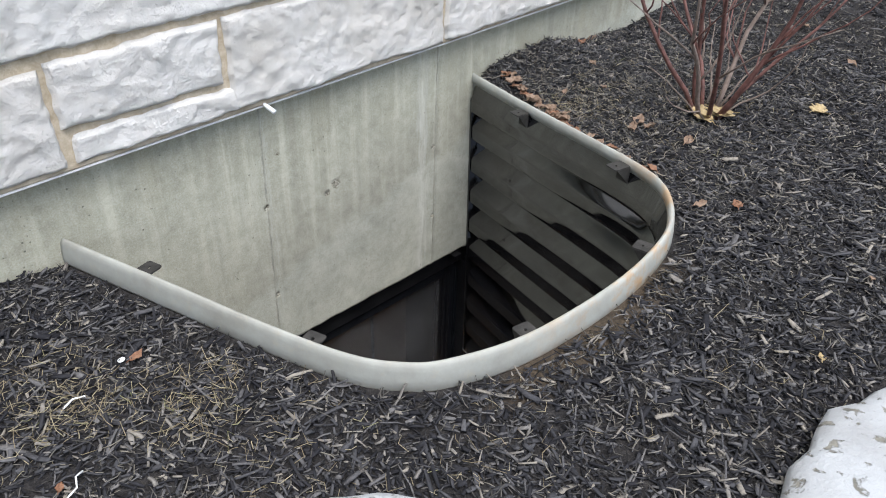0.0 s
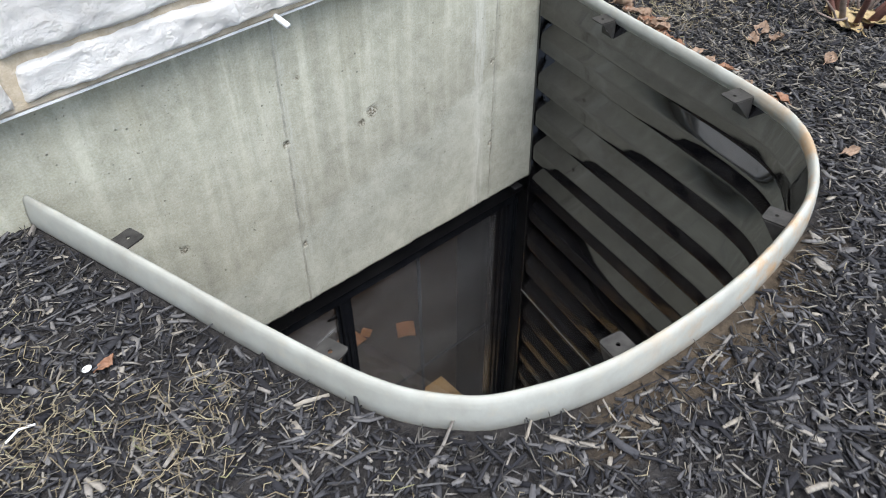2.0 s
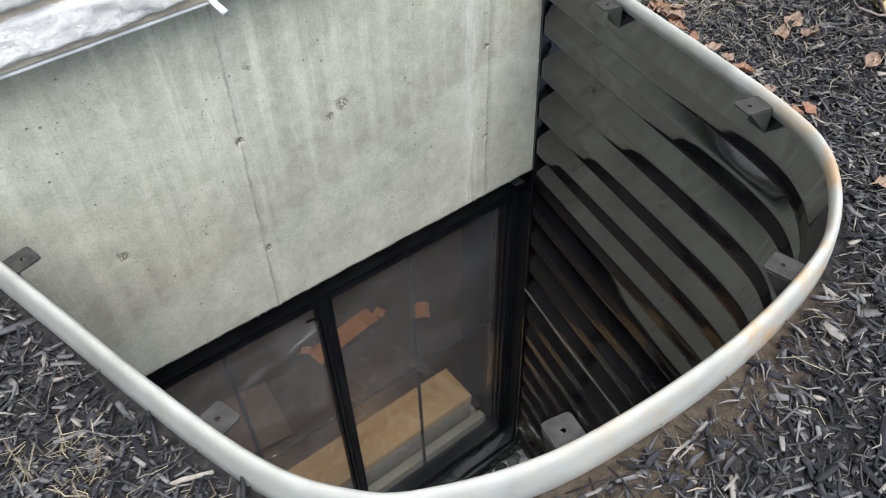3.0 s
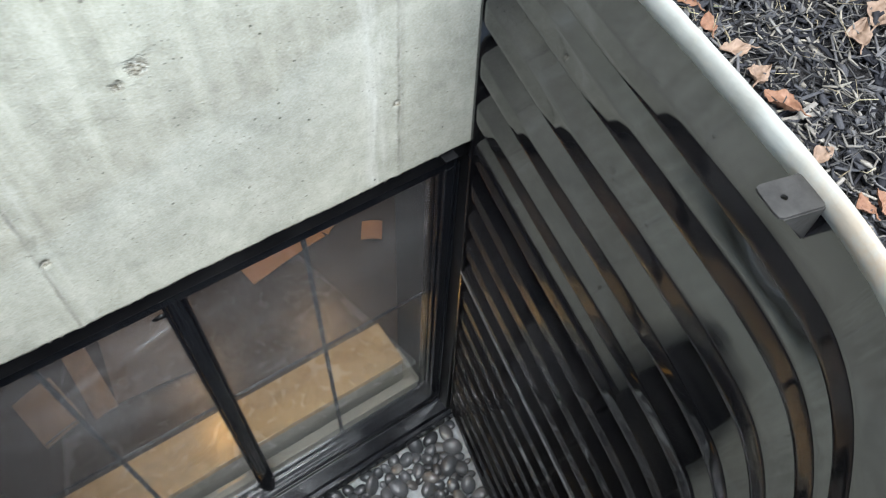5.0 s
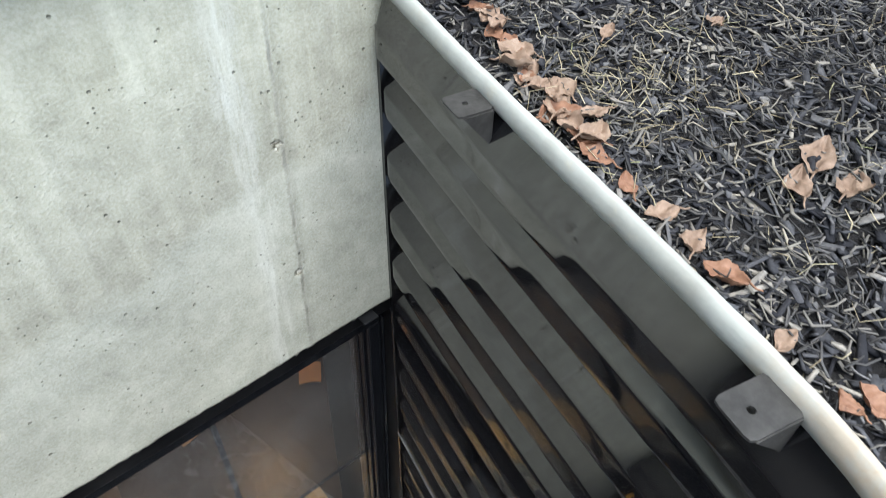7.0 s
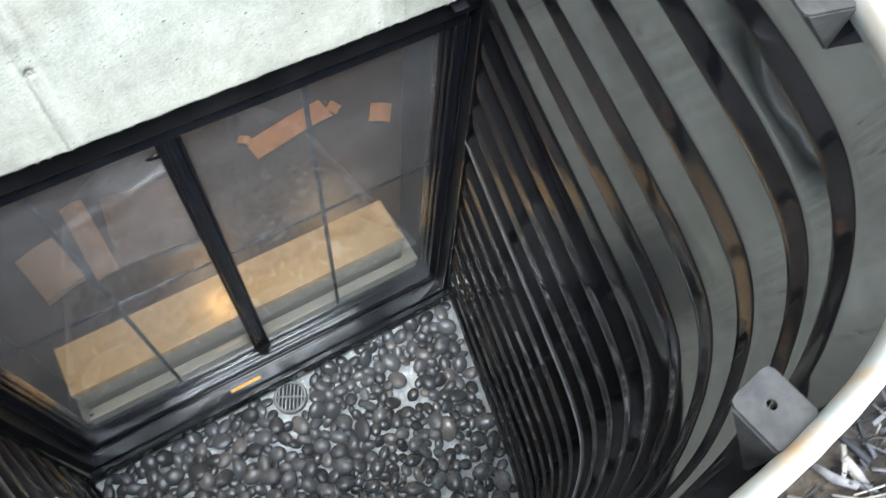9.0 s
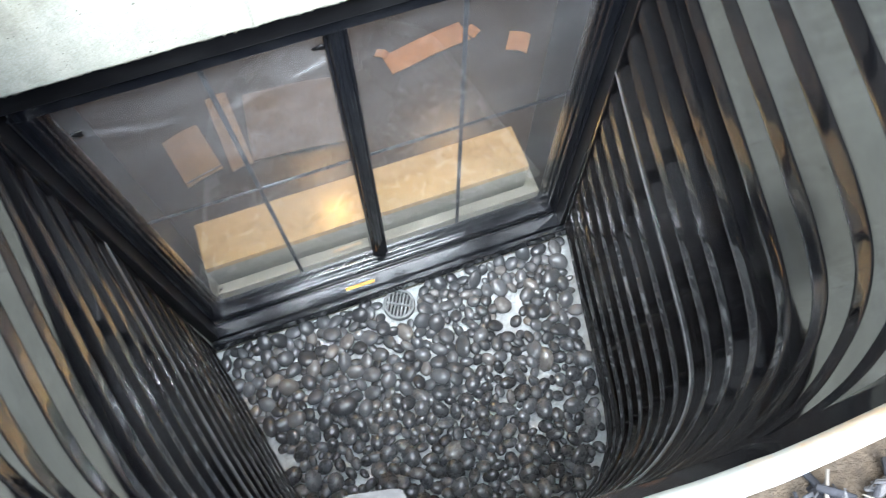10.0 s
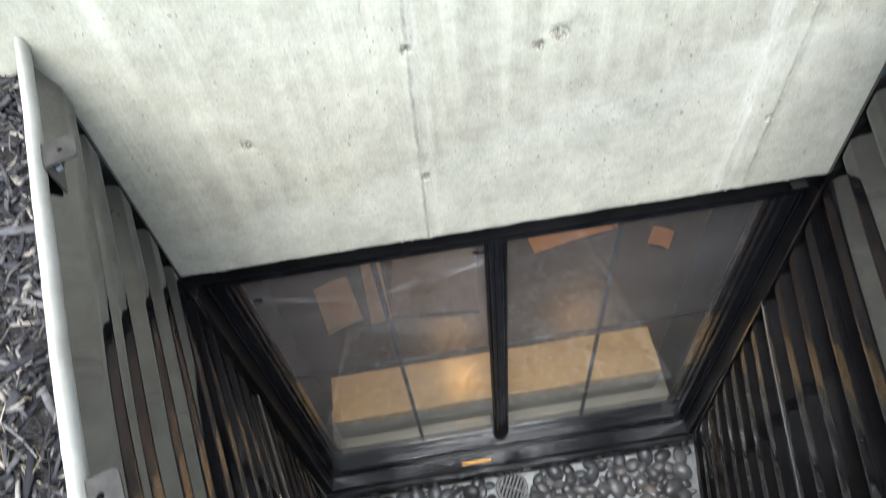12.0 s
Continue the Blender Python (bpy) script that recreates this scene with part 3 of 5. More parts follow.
def weep_tube():
    v, f = tube([(-0.004, -0.036, 0.146), (0.0, -0.052, 0.139), (0.006, -0.072, 0.130)], [0.0045, 0.005, 0.0055], 10)
    ob = raw("weep_tube", v, f, PLASTIC, smooth=True)
    tagged(ob, "short white plastic weep tube poking from the mortar joint", "weep tube")


weep_tube()


# ---- ground ----
def spread(lo, hi, step, far):
    xs = list(np.arange(lo, hi + step / 2, step))
    d, a, b = step, lo, hi
    left, right = [], []
    while a > -far or b < far:
        d *= 1.35
        a, b = a - d, b + d
        left.append(a)
        right.append(b)
    return np.array(left[::-1] + xs + right)


def mulch_ground():
    xs = spread(-1.5, 2.4, 0.0165, 90)
    ys = spread(-1.9, -0.0, 0.0165, 90)
    ys = np.append(ys[ys < -0.002], 0.02)
    X, Y = np.meshgrid(xs, ys)
    ins = inside_well(X, Y)
    dist, idx = rim_distance(X, Y)
    keepv = ~(ins & (dist > 0.03))
    snap = ins & keepv
    X[snap], Y[snap] = LX[idx[snap]], LY[idx[snap]]
    near = np.clip(dist / 0.05, 0, 1)
    Z = ground_z(X, Y)
    lip = rim_z(X) - 0.04 + 0.016 * np.clip((X - 0.3) / 0.3, 0, 1)
    Z = np.where(dist < 0.05, Z * near + lip * (1 - near), Z)
    far = np.hypot(np.clip(np.abs(X - 0.3) - 3, 0, None), np.clip(-Y - 3, 0, None))
    Z = Z - 0.02 * np.clip(far, 0, 10)
    ny, nx = X.shape
    ids = -np.ones(X.shape, int)
    ids[keepv] = np.arange(keepv.sum())
    verts = np.stack([X[keepv], Y[keepv], Z[keepv]], 1)
    faces = []
    for j in range(ny - 1):
        for i in range(nx - 1):
            q = (ids[j, i], ids[j, i + 1], ids[j + 1, i + 1], ids[j + 1, i])
            if min(q) >= 0 and not (snap[j, i] and snap[j, i + 1] and snap[j + 1, i + 1] and snap[j + 1, i]):
                faces.append(q)
    ob = raw("ground", verts.tolist(), faces, SOIL, smooth=True)
    tagged(ob, "dark mulch bed with bare clay beside the window well", "ground", kind="structure")


mulch_ground()


# ---- window well ----
WELL = tagged(empty("window_well", 0.13, -0.87, BED), "corrugated gloss black steel egress window well with an off-white rolled rim", "window well")
WINV = Matrix.Translation((-0.13, 0.87, -BED))


def well_part(ob):
    ob.matrix_parent_inverse = WINV
    return ob


PITCH = 0.1115
DEEP = 0.039
FIRST = 0.147                    # depth at which the first full crest begins
# one rib, from the top of its crest down: share of the pitch and how far out of the crest's plane
RIB = ((0.0, 0.0), (0.39, 0.0), (0.49, DEEP), (1.0, 0.0))
COLLAR = ((0.0, -0.004), (0.010, -0.004), (0.060, -0.0240), (0.098, -0.0240), (0.106, 0.0120), (FIRST, -0.0160))


def along(line, x):
    for (x0, y0), (x1, y1) in zip(line, line[1:]):
        if x <= x1:
            return y0 + (y1 - y0) * (x - x0) / (x1 - x0)
    return line[-1][1]


def corrugation(d):
    """How far the sheet stands outward of the plan line at a depth d under the rim: a sloping collar with a short crest, then ribs
    of an upright crest, a short underside and a long facet that leans back in."""
    if d < FIRST:
        return along(COLLAR, d)
    return -0.016 + along(RIB, ((d - FIRST) % PITCH) / PITCH)


def profile(d):
    """The ribs with their bends a little rounded."""
    return sum(corrugation(max(0.0, d + k * 0.0011)) for k in range(-3, 4)) / 7


def well_sheet():
    bends = [0.010, 0.060, 0.098, 0.106] + [FIRST + PITCH * (k + f) for k in range(17) for f, _ in RIB[:3]]
    depths = [0.006]
    for a, b in zip(bends, bends[1:]):
        depths += [a - 0.004, a - 0.002, a, a + 0.002, a + 0.004]
        if b - a > 0.03:
            depths += [a + (b - a) * f for f in (0.3, 0.5, 0.7)]
    verts, faces = [], []
    n = len(LINE)
    for d in depths:
        for p, q in zip(LINE, NORM):
            fade = min(1.0, abs(p.y) / 0.012)
            flat = 1.0 if d < 0.06 else 0.75 + 0.25 * fade
            off = profile(d) * flat + 0.024 * d
            x, y = p.x + q.x * off, p.y + q.y * off
            verts.append((x, min(y, -0.009), rim_z(p.x) - d))
    m = len(depths)
    for j in range(m - 1):
        for i in range(n - 1):
            faces.append((j * n + i, (j + 1) * n + i, (j + 1) * n + i + 1, j * n + i + 1))
    # outer skin, 3 mm behind
    base = len(verts)
    for j in range(m):
        for i, q in enumerate(NORM):
            x, y, z = verts[j * n + i]
            t = 0.001 if depths[j] < 0.05 else 0.003
            verts.append((x + q.x * t, y + q.y * t, z))
    faces += [tuple(base + k for k in f[::-1]) for f in faces[:]]
    ob = well_part(raw("corrugated_sheet", verts, faces, STEEL, WELL, "gloss black corrugated steel", smooth=True))
    ob.data.polygons.foreach_set("use_smooth", [True] * len(ob.data.polygons))
    # lapped edge where the upper and lower sheets meet, its highlight painted pale grey
    v, f = [], []
    for p, q in zip(LINE, NORM):
        for o, d in ((-0.0165, 1.0590), (-0.0185, 1.0595), (-0.0185, 1.0625), (-0.0165, 1.0630)):
            o = o + 0.024 * d
            v.append((p.x + q.x * o, p.y + q.y * o, rim_z(p.x) - d))
    for k in range(len(LINE) - 1):
        for c in range(4):
            c2 = (c + 1) % 4
            f.append((k * 4 + c, k * 4 + c2, (k + 1) * 4 + c2, (k + 1) * 4 + c))
    well_part(raw("sheet_lap", v, f, SEAM, WELL, "grey edge where two sheets overlap, its highlight painted in"))


well_sheet()


def rolled_rim():
    v, f = [], []
    rs = random.Random(4)
    section = ((-0.0155, 0.002), (-0.0148, 0.009), (-0.012, 0.0145), (-0.0085, 0.0165), (-0.005, 0.0145), (-0.002, 0.009), (-0.0006, 0.0), (0.0012, -0.014),
               (0.0022, -0.036), (0.0, -0.042), (-0.004, -0.036), (-0.007, -0.014), (-0.0115, -0.009), (-0.0148, -0.005))
    sides = len(section)
    for p, q in zip(LINE, NORM):
        wob = 0.0004 * math.sin(21 * p.x - 13 * p.y) + rs.uniform(-0.0002, 0.0002)
        for o, h in section:
            v.append((p.x + q.x * (o + wob), p.y + q.y * (o + wob), rim_z(p.x) + 0.0012 * math.sin(9 * p.x + 5 * p.y) + h + wob))
    for i in range(len(LINE) - 1):
        for k in range(sides):
            k2 = (k + 1) % sides
            f.append((i * sides + k, i * sides + k2, (i + 1) * sides + k2, (i + 1) * sides + k))
    f += [tuple(range(sides))[::-1], tuple((len(LINE) - 1) * sides + k for k in range(sides))]
    well_part(raw("rim", v, f, RIM, WELL, "off-white rolled steel rim with rust and soil stains", smooth=True))


rolled_rim()


def plate_with_hole(w, l, r, thick, round_r, cy):
    """A plate of width w along x, reaching from y=0 to y=l, with a round hole, rounded at the free corners."""
    bm = bmesh.new()
    n = 32
    cx = 0.0
    outer = []
    for k in range(n):
        a = 2 * math.pi * k / n
        dx, dy = math.cos(a), math.sin(a)
        t = min(((w / 2) / abs(dx)) if abs(dx) > 1e-6 else 9, ((l - cy) / dy) if dy > 1e-6 else (cy / -dy if dy < -1e-6 else 9))
        x, y = cx + dx * t, cy + dy * t
        ox, oy = w / 2 - round_r, l - round_r
        if abs(x) > ox and y > oy:
            sx = 1 if x > 0 else -1
            vx, vy = x - sx * ox, y - oy
            ln = math.hypot(vx, vy)
            if ln > round_r:
                x, y = sx * ox + vx / ln * round_r, oy + vy / ln * round_r
        outer.append((x, y))
    rings = []
    for z in (0.0, -thick):
        rings.append([bm.verts.new((x, y, z)) for x, y in outer])
        rings.append([bm.verts.new((cx + r * math.cos(2 * math.pi * k / n), cy + r * math.sin(2 * math.pi * k / n), z)) for k in range(n)])
    to, ti, bo, bi = rings
    for k in range(n):
        k2 = (k + 1) % n
        bm.faces.new((to[k], to[k2], ti[k2], ti[k]))
        bm.faces.new((bo[k2], bo[k], bi[k], bi[k2]))
        bm.faces.new((to[k2], to[k], bo[k], bo[k2]))
        bm.faces.new((ti[k], ti[k2], bi[k2], bi[k]))
    return bm


def bracket(x, y, z):
    """A grate bracket under the rim, its bolt hole at x, y, z: a holed tab, a plate against the sheet and a gusset."""
    i = int(np.argmin((LX - x) ** 2 + (LY - y) ** 2))
    q = NORM[i]
    root = min(0.04, max(0.018, (LINE[i] - Vector((x, y))).dot(q) - 0.014))
    p = Vector((x, y)) + q * root
    turn = math.atan2(-q.y, -q.x) - math.pi / 2
    m = Matrix.Translation((p.x, p.y, z)) @ Matrix.Rotation(turn, 4, "Z") @ Matrix.Rotation(radians(rnd(-2, 2)), 4, "X")
    bm = plate_with_hole(0.036, root + 0.017, 0.0032, 0.0025, 0.005, root)
    bm.transform(m)
    tab = part("bracket", bm, TAB, WELL, "dark steel tab with a round bolt hole")
    well_part(tab)
    bm = bmesh.new()
    box(-0.019, 0.019, 0.001, 0.004, -0.045, -0.0026, 0.0008, bm)
    bm.transform(m)
    part("back_plate", bm, TAB, tab)
    bm = bmesh.new()
    pts = [(-0.019, 0.004, -0.0028), (-0.019, root + 0.012, -0.0028), (-0.019, 0.004, -0.042)]
    a = [bm.verts.new(c) for c in pts]
    b = [bm.verts.new((c[0] + 0.0025, c[1], c[2])) for c in pts]
    bm.faces.new(a[::-1])
    bm.faces.new(b)
    for k in range(3):
        bm.faces.new((a[k], a[(k + 1) % 3], b[(k + 1) % 3], b[k]))
    bm.transform(m)
    part("gusset", bm, TAB, tab)
    bm = bmesh.new()
    bmesh.ops.create_cone(bm, cap_ends=True, segments=8, radius1=0.0055, radius2=0.004, depth=0.005)
    bm.transform(m @ Matrix.Translation((-0.004, 0.0065, -0.026)) @ Matrix.Rotation(radians(-90), 4, "X"))
    part("bolt", bm, BOLT, tab, "small zinc bolt")


for bx, by, bz in ((-0.383, -0.197, -0.036), (-0.287, -0.582, -0.030), (-0.016, -0.817, -0.023), (0.339, -0.824, -0.007), (0.568, -0.607, 0.008), (0.652, -0.242, 0.002)):
    bracket(bx, by, bz)


def wall_flange(side):
    """The upright flange that bolts the sheet's end to the wall, with its bolt heads."""
    i = 0 if side < 0 else len(LINE) - 1
    x0 = LINE[i].x
    bm = bmesh.new()
    v0 = [(x0 - 0.017 * side, -0.001), (x0 + 0.034 * side, -0.001), (x0 + 0.034 * side, -0.007), (x0 - 0.017 * side, -0.007)]
    zt, zb = rim_z(x0) - 0.058, BED + 0.03
    top = [bm.verts.new((x, y, zt)) for x, y in v0]
    bot = [bm.verts.new((x + 0.05 * side, y, zb)) for x, y in v0]
    bm.faces.new(top)
    bm.faces.new(bot[::-1])
    for k in range(4):
        bm.faces.new((top[k], top[(k + 1) % 4], bot[(k + 1) % 4], bot[k]))
    bmesh.ops.recalc_face_normals(bm, faces=bm.faces)
    fl = well_part(part("wall_flange", bm, STEEL, WELL, "black steel flange against the wall"))
    for z in ((-0.12, -0.35, -0.697, -1.062, -1.161, -1.4, -1.75) if side > 0 else (-0.12, -0.35, -0.8, -1.2, -1.6)):
        bm = bmesh.new()
        bmesh.ops.create_cone(bm, cap_ends=True, segments=6, radius1=0.0045, radius2=0.0035, depth=0.005)
        bm.transform(Matrix.Translation((x0 + side * (0.004 + 0.024 * -z), -0.010, z)) @ Matrix.Rotation(radians(90), 4, "X"))
        part("bolt", bm, BOLT if z in (-0.697, -1.062, -1.161) else STEEL, fl)


wall_flange(1)
wall_flange(-1)


# ---- the floor of the well ----
def well_floor():
    verts, faces = [], []
    n = 40
    for j in range(n + 1):
        for i in range(n + 1):
            x, y = -0.62 + 1.52 * i / n, -1.0 + 1.06 * j / n
            verts.append((x, y, BED + 0.006 * noise.noise(Vector((x * 9, y * 9, 0)))))
    for j in range(n):
        for i in range(n):
            faces.append((j * (n + 1) + i, j * (n + 1) + i + 1, (j + 1) * (n + 1) + i + 1, (j + 1) * (n + 1) + i))
    ob = raw("floor", verts, faces, GRIT, smooth=True)
    tagged(ob, "pale grit bed at the foot of the window well", "floor", kind="structure")


well_floor()


def drain_grate(x, y):
    g = tagged(empty("drain_grate", x, y, BED), "round grey plastic drain grate among black pebbles", "drain grate")
    g.rotation_euler = (0, 0, radians(-28))
    r, z0, z1 = 0.056, 0.006, 0.030
    bm = bmesh.new()
    n = 40
    prof = [(r, z0), (r, z1 - 0.003), (r - 0.003, z1), (r - 0.010, z1), (r - 0.011, z1 - 0.003), (r - 0.011, z0)]
    ring = [[bm.verts.new((a * math.cos(2 * math.pi * k / n), a * math.sin(2 * math.pi * k / n), z)) for a, z in prof] for k in range(n)]
    for k in range(n):
        for s in range(len(prof)):
            s2 = (s + 1) % len(prof)
            bm.faces.new((ring[k][s], ring[(k + 1) % n][s], ring[(k + 1) % n][s2], ring[k][s2]))
    bmesh.ops.recalc_face_normals(bm, faces=bm.faces)
    part("ring", bm, DRAIN, g, smooth=False)
    for k in range(-3, 4):
        off = k * 0.0125
        half = math.sqrt(max(0, (r - 0.010) ** 2 - off ** 2))
        part("bar", box(off - 0.0032, off + 0.0032, -half, half, z0 + 0.006, z1 - 0.001, 0.001), DRAIN, g)
    part("crossbar", box(-0.047, 0.047, -0.0035, 0.0035, z0 + 0.006, z1 - 0.0005, 0.001), DRAIN, g)
    # flat black disc stands in for the shade inside the pipe
    bm = bmesh.new()
    bmesh.ops.create_cone(bm, cap_ends=True, segments=24, radius1=0.044, radius2=0.044, depth=0.003)
    bm.transform(Matrix.Translation((0, 0, 0.006)))
    part("sump", bm, BOARD, g, "flat black disc for the shade in the pipe below the bars")


drain_grate(0.137, -0.052)


def pebble_mesh(seed):
    bm = bmesh.new()
    bmesh.ops.create_icosphere(bm, subdivisions=2, radius=0.5)
    o = Vector((seed * 3.1, seed * 1.7, 0))
    rr = random.Random(seed)
    ax, ay, az = rr.uniform(0.98, 1.22), rr.uniform(0.66, 0.92), rr.uniform(0.40, 0.56)
    for v in bm.verts:
        k = 1 + 0.12 * noise.noise(v.co * 1.8 + o) + 0.02 * noise.noise(v.co * 4 + o)
        v.co = Vector((v.co.x * ax * k, v.co.y * ay * k, v.co.z * az * k))
    me = bpy.data.meshes.new("pebble")
    bm.to_mesh(me)
    bm.free()
    me.materials.append(PEBBLE)
    me.polygons.foreach_set("use_smooth", [True] * len(me.polygons))
    return me


def pebbles():
    bed = tagged(empty("pebble_bed", 0.13, -0.4, BED), "layer of polished black river pebbles on pale grit", "pebbles", kind="stuff")
    inv = Matrix.Translation((-0.13, 0.4, -BED))
    rr = random.Random(12)
    shapes = [pebble_mesh(k + 1) for k in range(14)]
    spots = []
    cell = {}

    def free(x, y, r, tight):
        cx, cy = int(x / 0.08), int(y / 0.08)
        for a in (-1, 0, 1):
            for b in (-1, 0, 1):
                for (px, py, pr) in cell.get((cx + a, cy + b), ()):
                    if math.hypot(px - x, py - y) < tight * (pr + r):
                        return False
        return True

    gx, gy = np.meshgrid(np.linspace(-0.6, 0.9, 160), np.linspace(-0.95, 0.0, 110))
    for tries in range(36000):
        x, y = rr.uniform(-0.56, 0.86), rr.uniform(-0.95, -0.014)
        size = rr.choice((0.046, 0.052, 0.058, 0.064, 0.072)) if tries < 6000 else (rr.uniform(0.038, 0.052) if tries < 24000 else rr.uniform(0.028, 0.040))
        bare = noise.noise(Vector((x * 6.5 + 3, y * 6.5, 0.7)))
        if bare > 0.42 and rr.random() < 0.93:
            continue
        if math.hypot(x - 0.137, y + 0.052) < 0.062 + size * 0.4:
            continue
        if math.hypot((x - 0.50) / 1.0, (y + 0.20) / 1.6) < 0.055 and rr.random() < 0.97:
            continue
        if free(x, y, size * 0.5, 0.63):
            spots.append((x, y, size))
            cell.setdefault((int(x / 0.08), int(y / 0.08)), []).append((x, y, size * 0.5))
    xs, ys = np.array([s[0] for s in spots]), np.array([s[1] for s in spots])
    # keep what lies within the sheet at the foot of the well
    cx, cy = 0.13, -0.35
    k = 1.075
    ok = inside_well((xs - cx) / k + cx, (ys - cy) / k + cy)
    spots = [s for s, o in zip(spots, ok) if o]
    spots.sort(key=lambda s: -s[1])
    rest_v, rest_f = [], []
    for n, (x, y, size) in enumerate(spots):
        me = shapes[rr.randrange(14)]
        m = Matrix.Translation((x, y, BED + size * rr.uniform(0.22, 0.42))) @ Euler((rr.gauss(0, 0.3), rr.gauss(0, 0.3), rr.uniform(0, 6.3))).to_matrix().to_4x4() @ Matrix.Diagonal((size, size, size, 1))
        if n < 300:
            ob = new("pebble", me)
            ob.parent = bed
            ob.matrix_parent_inverse = inv
            ob.matrix_basis = m
        else:
            b = len(rest_v)
            rest_v += [m @ v.co for v in me.vertices]
            rest_f += [tuple(b + i for i in p.vertices) for p in me.polygons]
    ob = raw("loose_pebbles", rest_v, rest_f, LOOSE, bed, smooth=True)
    ob.matrix_parent_inverse = inv
    tagged(ob, kind="stuff")


# ---- window ----
WIN_Y = 0.060
GL, GR, GM0, GM1 = -0.436, 0.730, 0.112, 0.144      # frame inner sides and the mullion
GT, GB = -0.720, -1.938                            # top and foot of the panes


def window():
    w = tagged(empty("window_1", 0.13, 0.1, -1.95), "black twin-pane basement window with dusty, hazy glass and inner grille bars", "window", kind="structure")
    inv = Matrix.Translation((-0.13, -0.1, 1.95))

    def p(name, bm, mat, parent=w, label=""):
        ob = part(name, bm, mat, parent, label)
        if parent is w:
            ob.matrix_parent_inverse = inv
        return ob

    y0, y1 = WIN_Y, WIN_Y + 0.080
    fall = 0.12

    def sloped(bm, back, over):
        """Lets the upper side of a sill fall towards the front."""
        for v in bm.verts:
            if v.co.z > over:
                v.co.z -= (back - v.co.y) * fall
        return bm

    fw = 0.030                                       # face width of the frame
    p("frame_head", box(GL - fw, GR + fw, y0, y1, GT, GT + 0.05, 0.003), FRAME)
    for a, b, edge in ((GL - fw, GL, GL - fw), (GR, GR + fw, GR + fw)):
        p("frame_jamb", box(a, b, y0, y1, GB - 0.030, GT - 0.0005, 0.003), FRAME)
        p("frame_bead", box(edge - 0.0025, edge + 0.0025, y0 - 0.009, y0 - 0.0005, GB - 0.028, GT + 0.02, 0.002), FRAME)
        inner = b if a < 0 else a
        side = 1 if a < 0 else -1
        p("frame_step", box(min(inner, inner + side * 0.006), max(inner, inner + side * 0.006), y0 + 0.014, y0 + 0.030, GB + 0.006, GT - 0.001, 0.002), FRAME)
    p("frame_sill", sloped(box(GL + 0.0005, GR - 0.0005, y0, y1, GB - 0.034, GB + 0.008, 0.003), y1, GB - 0.02), FRAME)
    for dy, h in ((0.004, 0.004), (0.014, 0.006), (0.024, 0.009)):
        p("sill_ridge", sloped(box(GL + 0.001, GR - 0.001, y0 + dy, y0 + dy + 0.004, GB + 0.0083, GB + 0.008 + h, 0.0016), y1, -9), FRAME)
    p("mullion", box(GM0, GM1, y0 + 0.020, y1 - 0.02, GB - 0.002, GT - 0.0005, 0.004), FRAME)
    p("mullion_bead", box(GM0 + 0.010, GM1 - 0.010, y0 + 0.015, y0 + 0.0195, GB - 0.002, GT - 0.001, 0.002), FRAME)
    # slim sashes round the panes
    for a, b in ((GL, GM0), (GM1, GR)):
        yb0, yb1 = y0 + 0.030, y0 + 0.044
        s = 0.009
        sash = p("sash", box(a + 0.0005, b - 0.0005, yb0, yb1, GB + 0.0005, GB + s + 0.004, 0.002), FRAME)
        part("sash_rail", box(a + 0.0005, b - 0.0005, yb0, yb1, GT - s, GT - 0.001, 0.002), FRAME, sash)
        part("sash_stile", box(a + 0.0005, a + s, yb0, yb1, GB + s + 0.005, GT - s - 0.0005, 0.002), FRAME, sash)
        part("sash_stile", box(b - s, b - 0.0005, yb0, yb1, GB + s + 0.005, GT - s - 0.0005, 0.002), FRAME, sash)
        pane = p("pane", box(a + 0.004, b - 0.004, y0 + 0.046, y0 + 0.050, GB + 0.003, GT - 0.003), GLASS, label="dusty clear glass with reflected haze painted in")
        pane.visible_shadow = False
        mx = -0.140 if a < 0 else 0.410
        p("grille_bar", box(mx - 0.006, mx + 0.006, y0 + 0.053, y0 + 0.059, GB + 0.001, GT - 0.001, 0.002), FRAME)
        p("grille_bar", box(a + 0.001, mx - 0.0065, y0 + 0.054, y0 + 0.058, -1.292, -1.280, 0.0015), FRAME)
        p("grille_bar", box(mx + 0.0065, b - 0.001, y0 + 0.054, y0 + 0.058, -1.292, -1.280, 0.0015), FRAME)
    # pale inner track behind the panes
    p("inner_track", box(GL + 0.012, GM0 - 0.01, y0 + 0.064, y0 + 0.100, GB + 0.001, GB + 0.050, 0.004), VINYL, label="cream vinyl inner track")
    p("inner_track", box(GM1 + 0.01, GR - 0.012, y0 + 0.064, y0 + 0.100, GB + 0.001, GB + 0.050, 0.004), VINYL)
    # stepped black sill in front of the frame
    sill = p("window_sill", sloped(box(OPEN_L + 0.008, OPEN_R - 0.008, 0.012, y0 - 0.001, -2.03, -1.974, 0.003), y0, -2.0), FRAME, label="stepped black sill")
    part("sill_step", box(OPEN_L + 0.012, OPEN_R - 0.012, 0.052, y0 - 0.001, -1.9785, -1.966, 0.002), FRAME, sill)
    part("sill_ridge", box(OPEN_L + 0.012, OPEN_R - 0.012, 0.014, 0.018, -1.9845, -1.9795, 0.0015), FRAME, sill)
    part("sill_nose", sloped(box(OPEN_L + 0.006, OPEN_R - 0.006, -0.010, 0.0115, -2.040, -1.990, 0.003), 0.0115, -2.01), FRAME, sill)
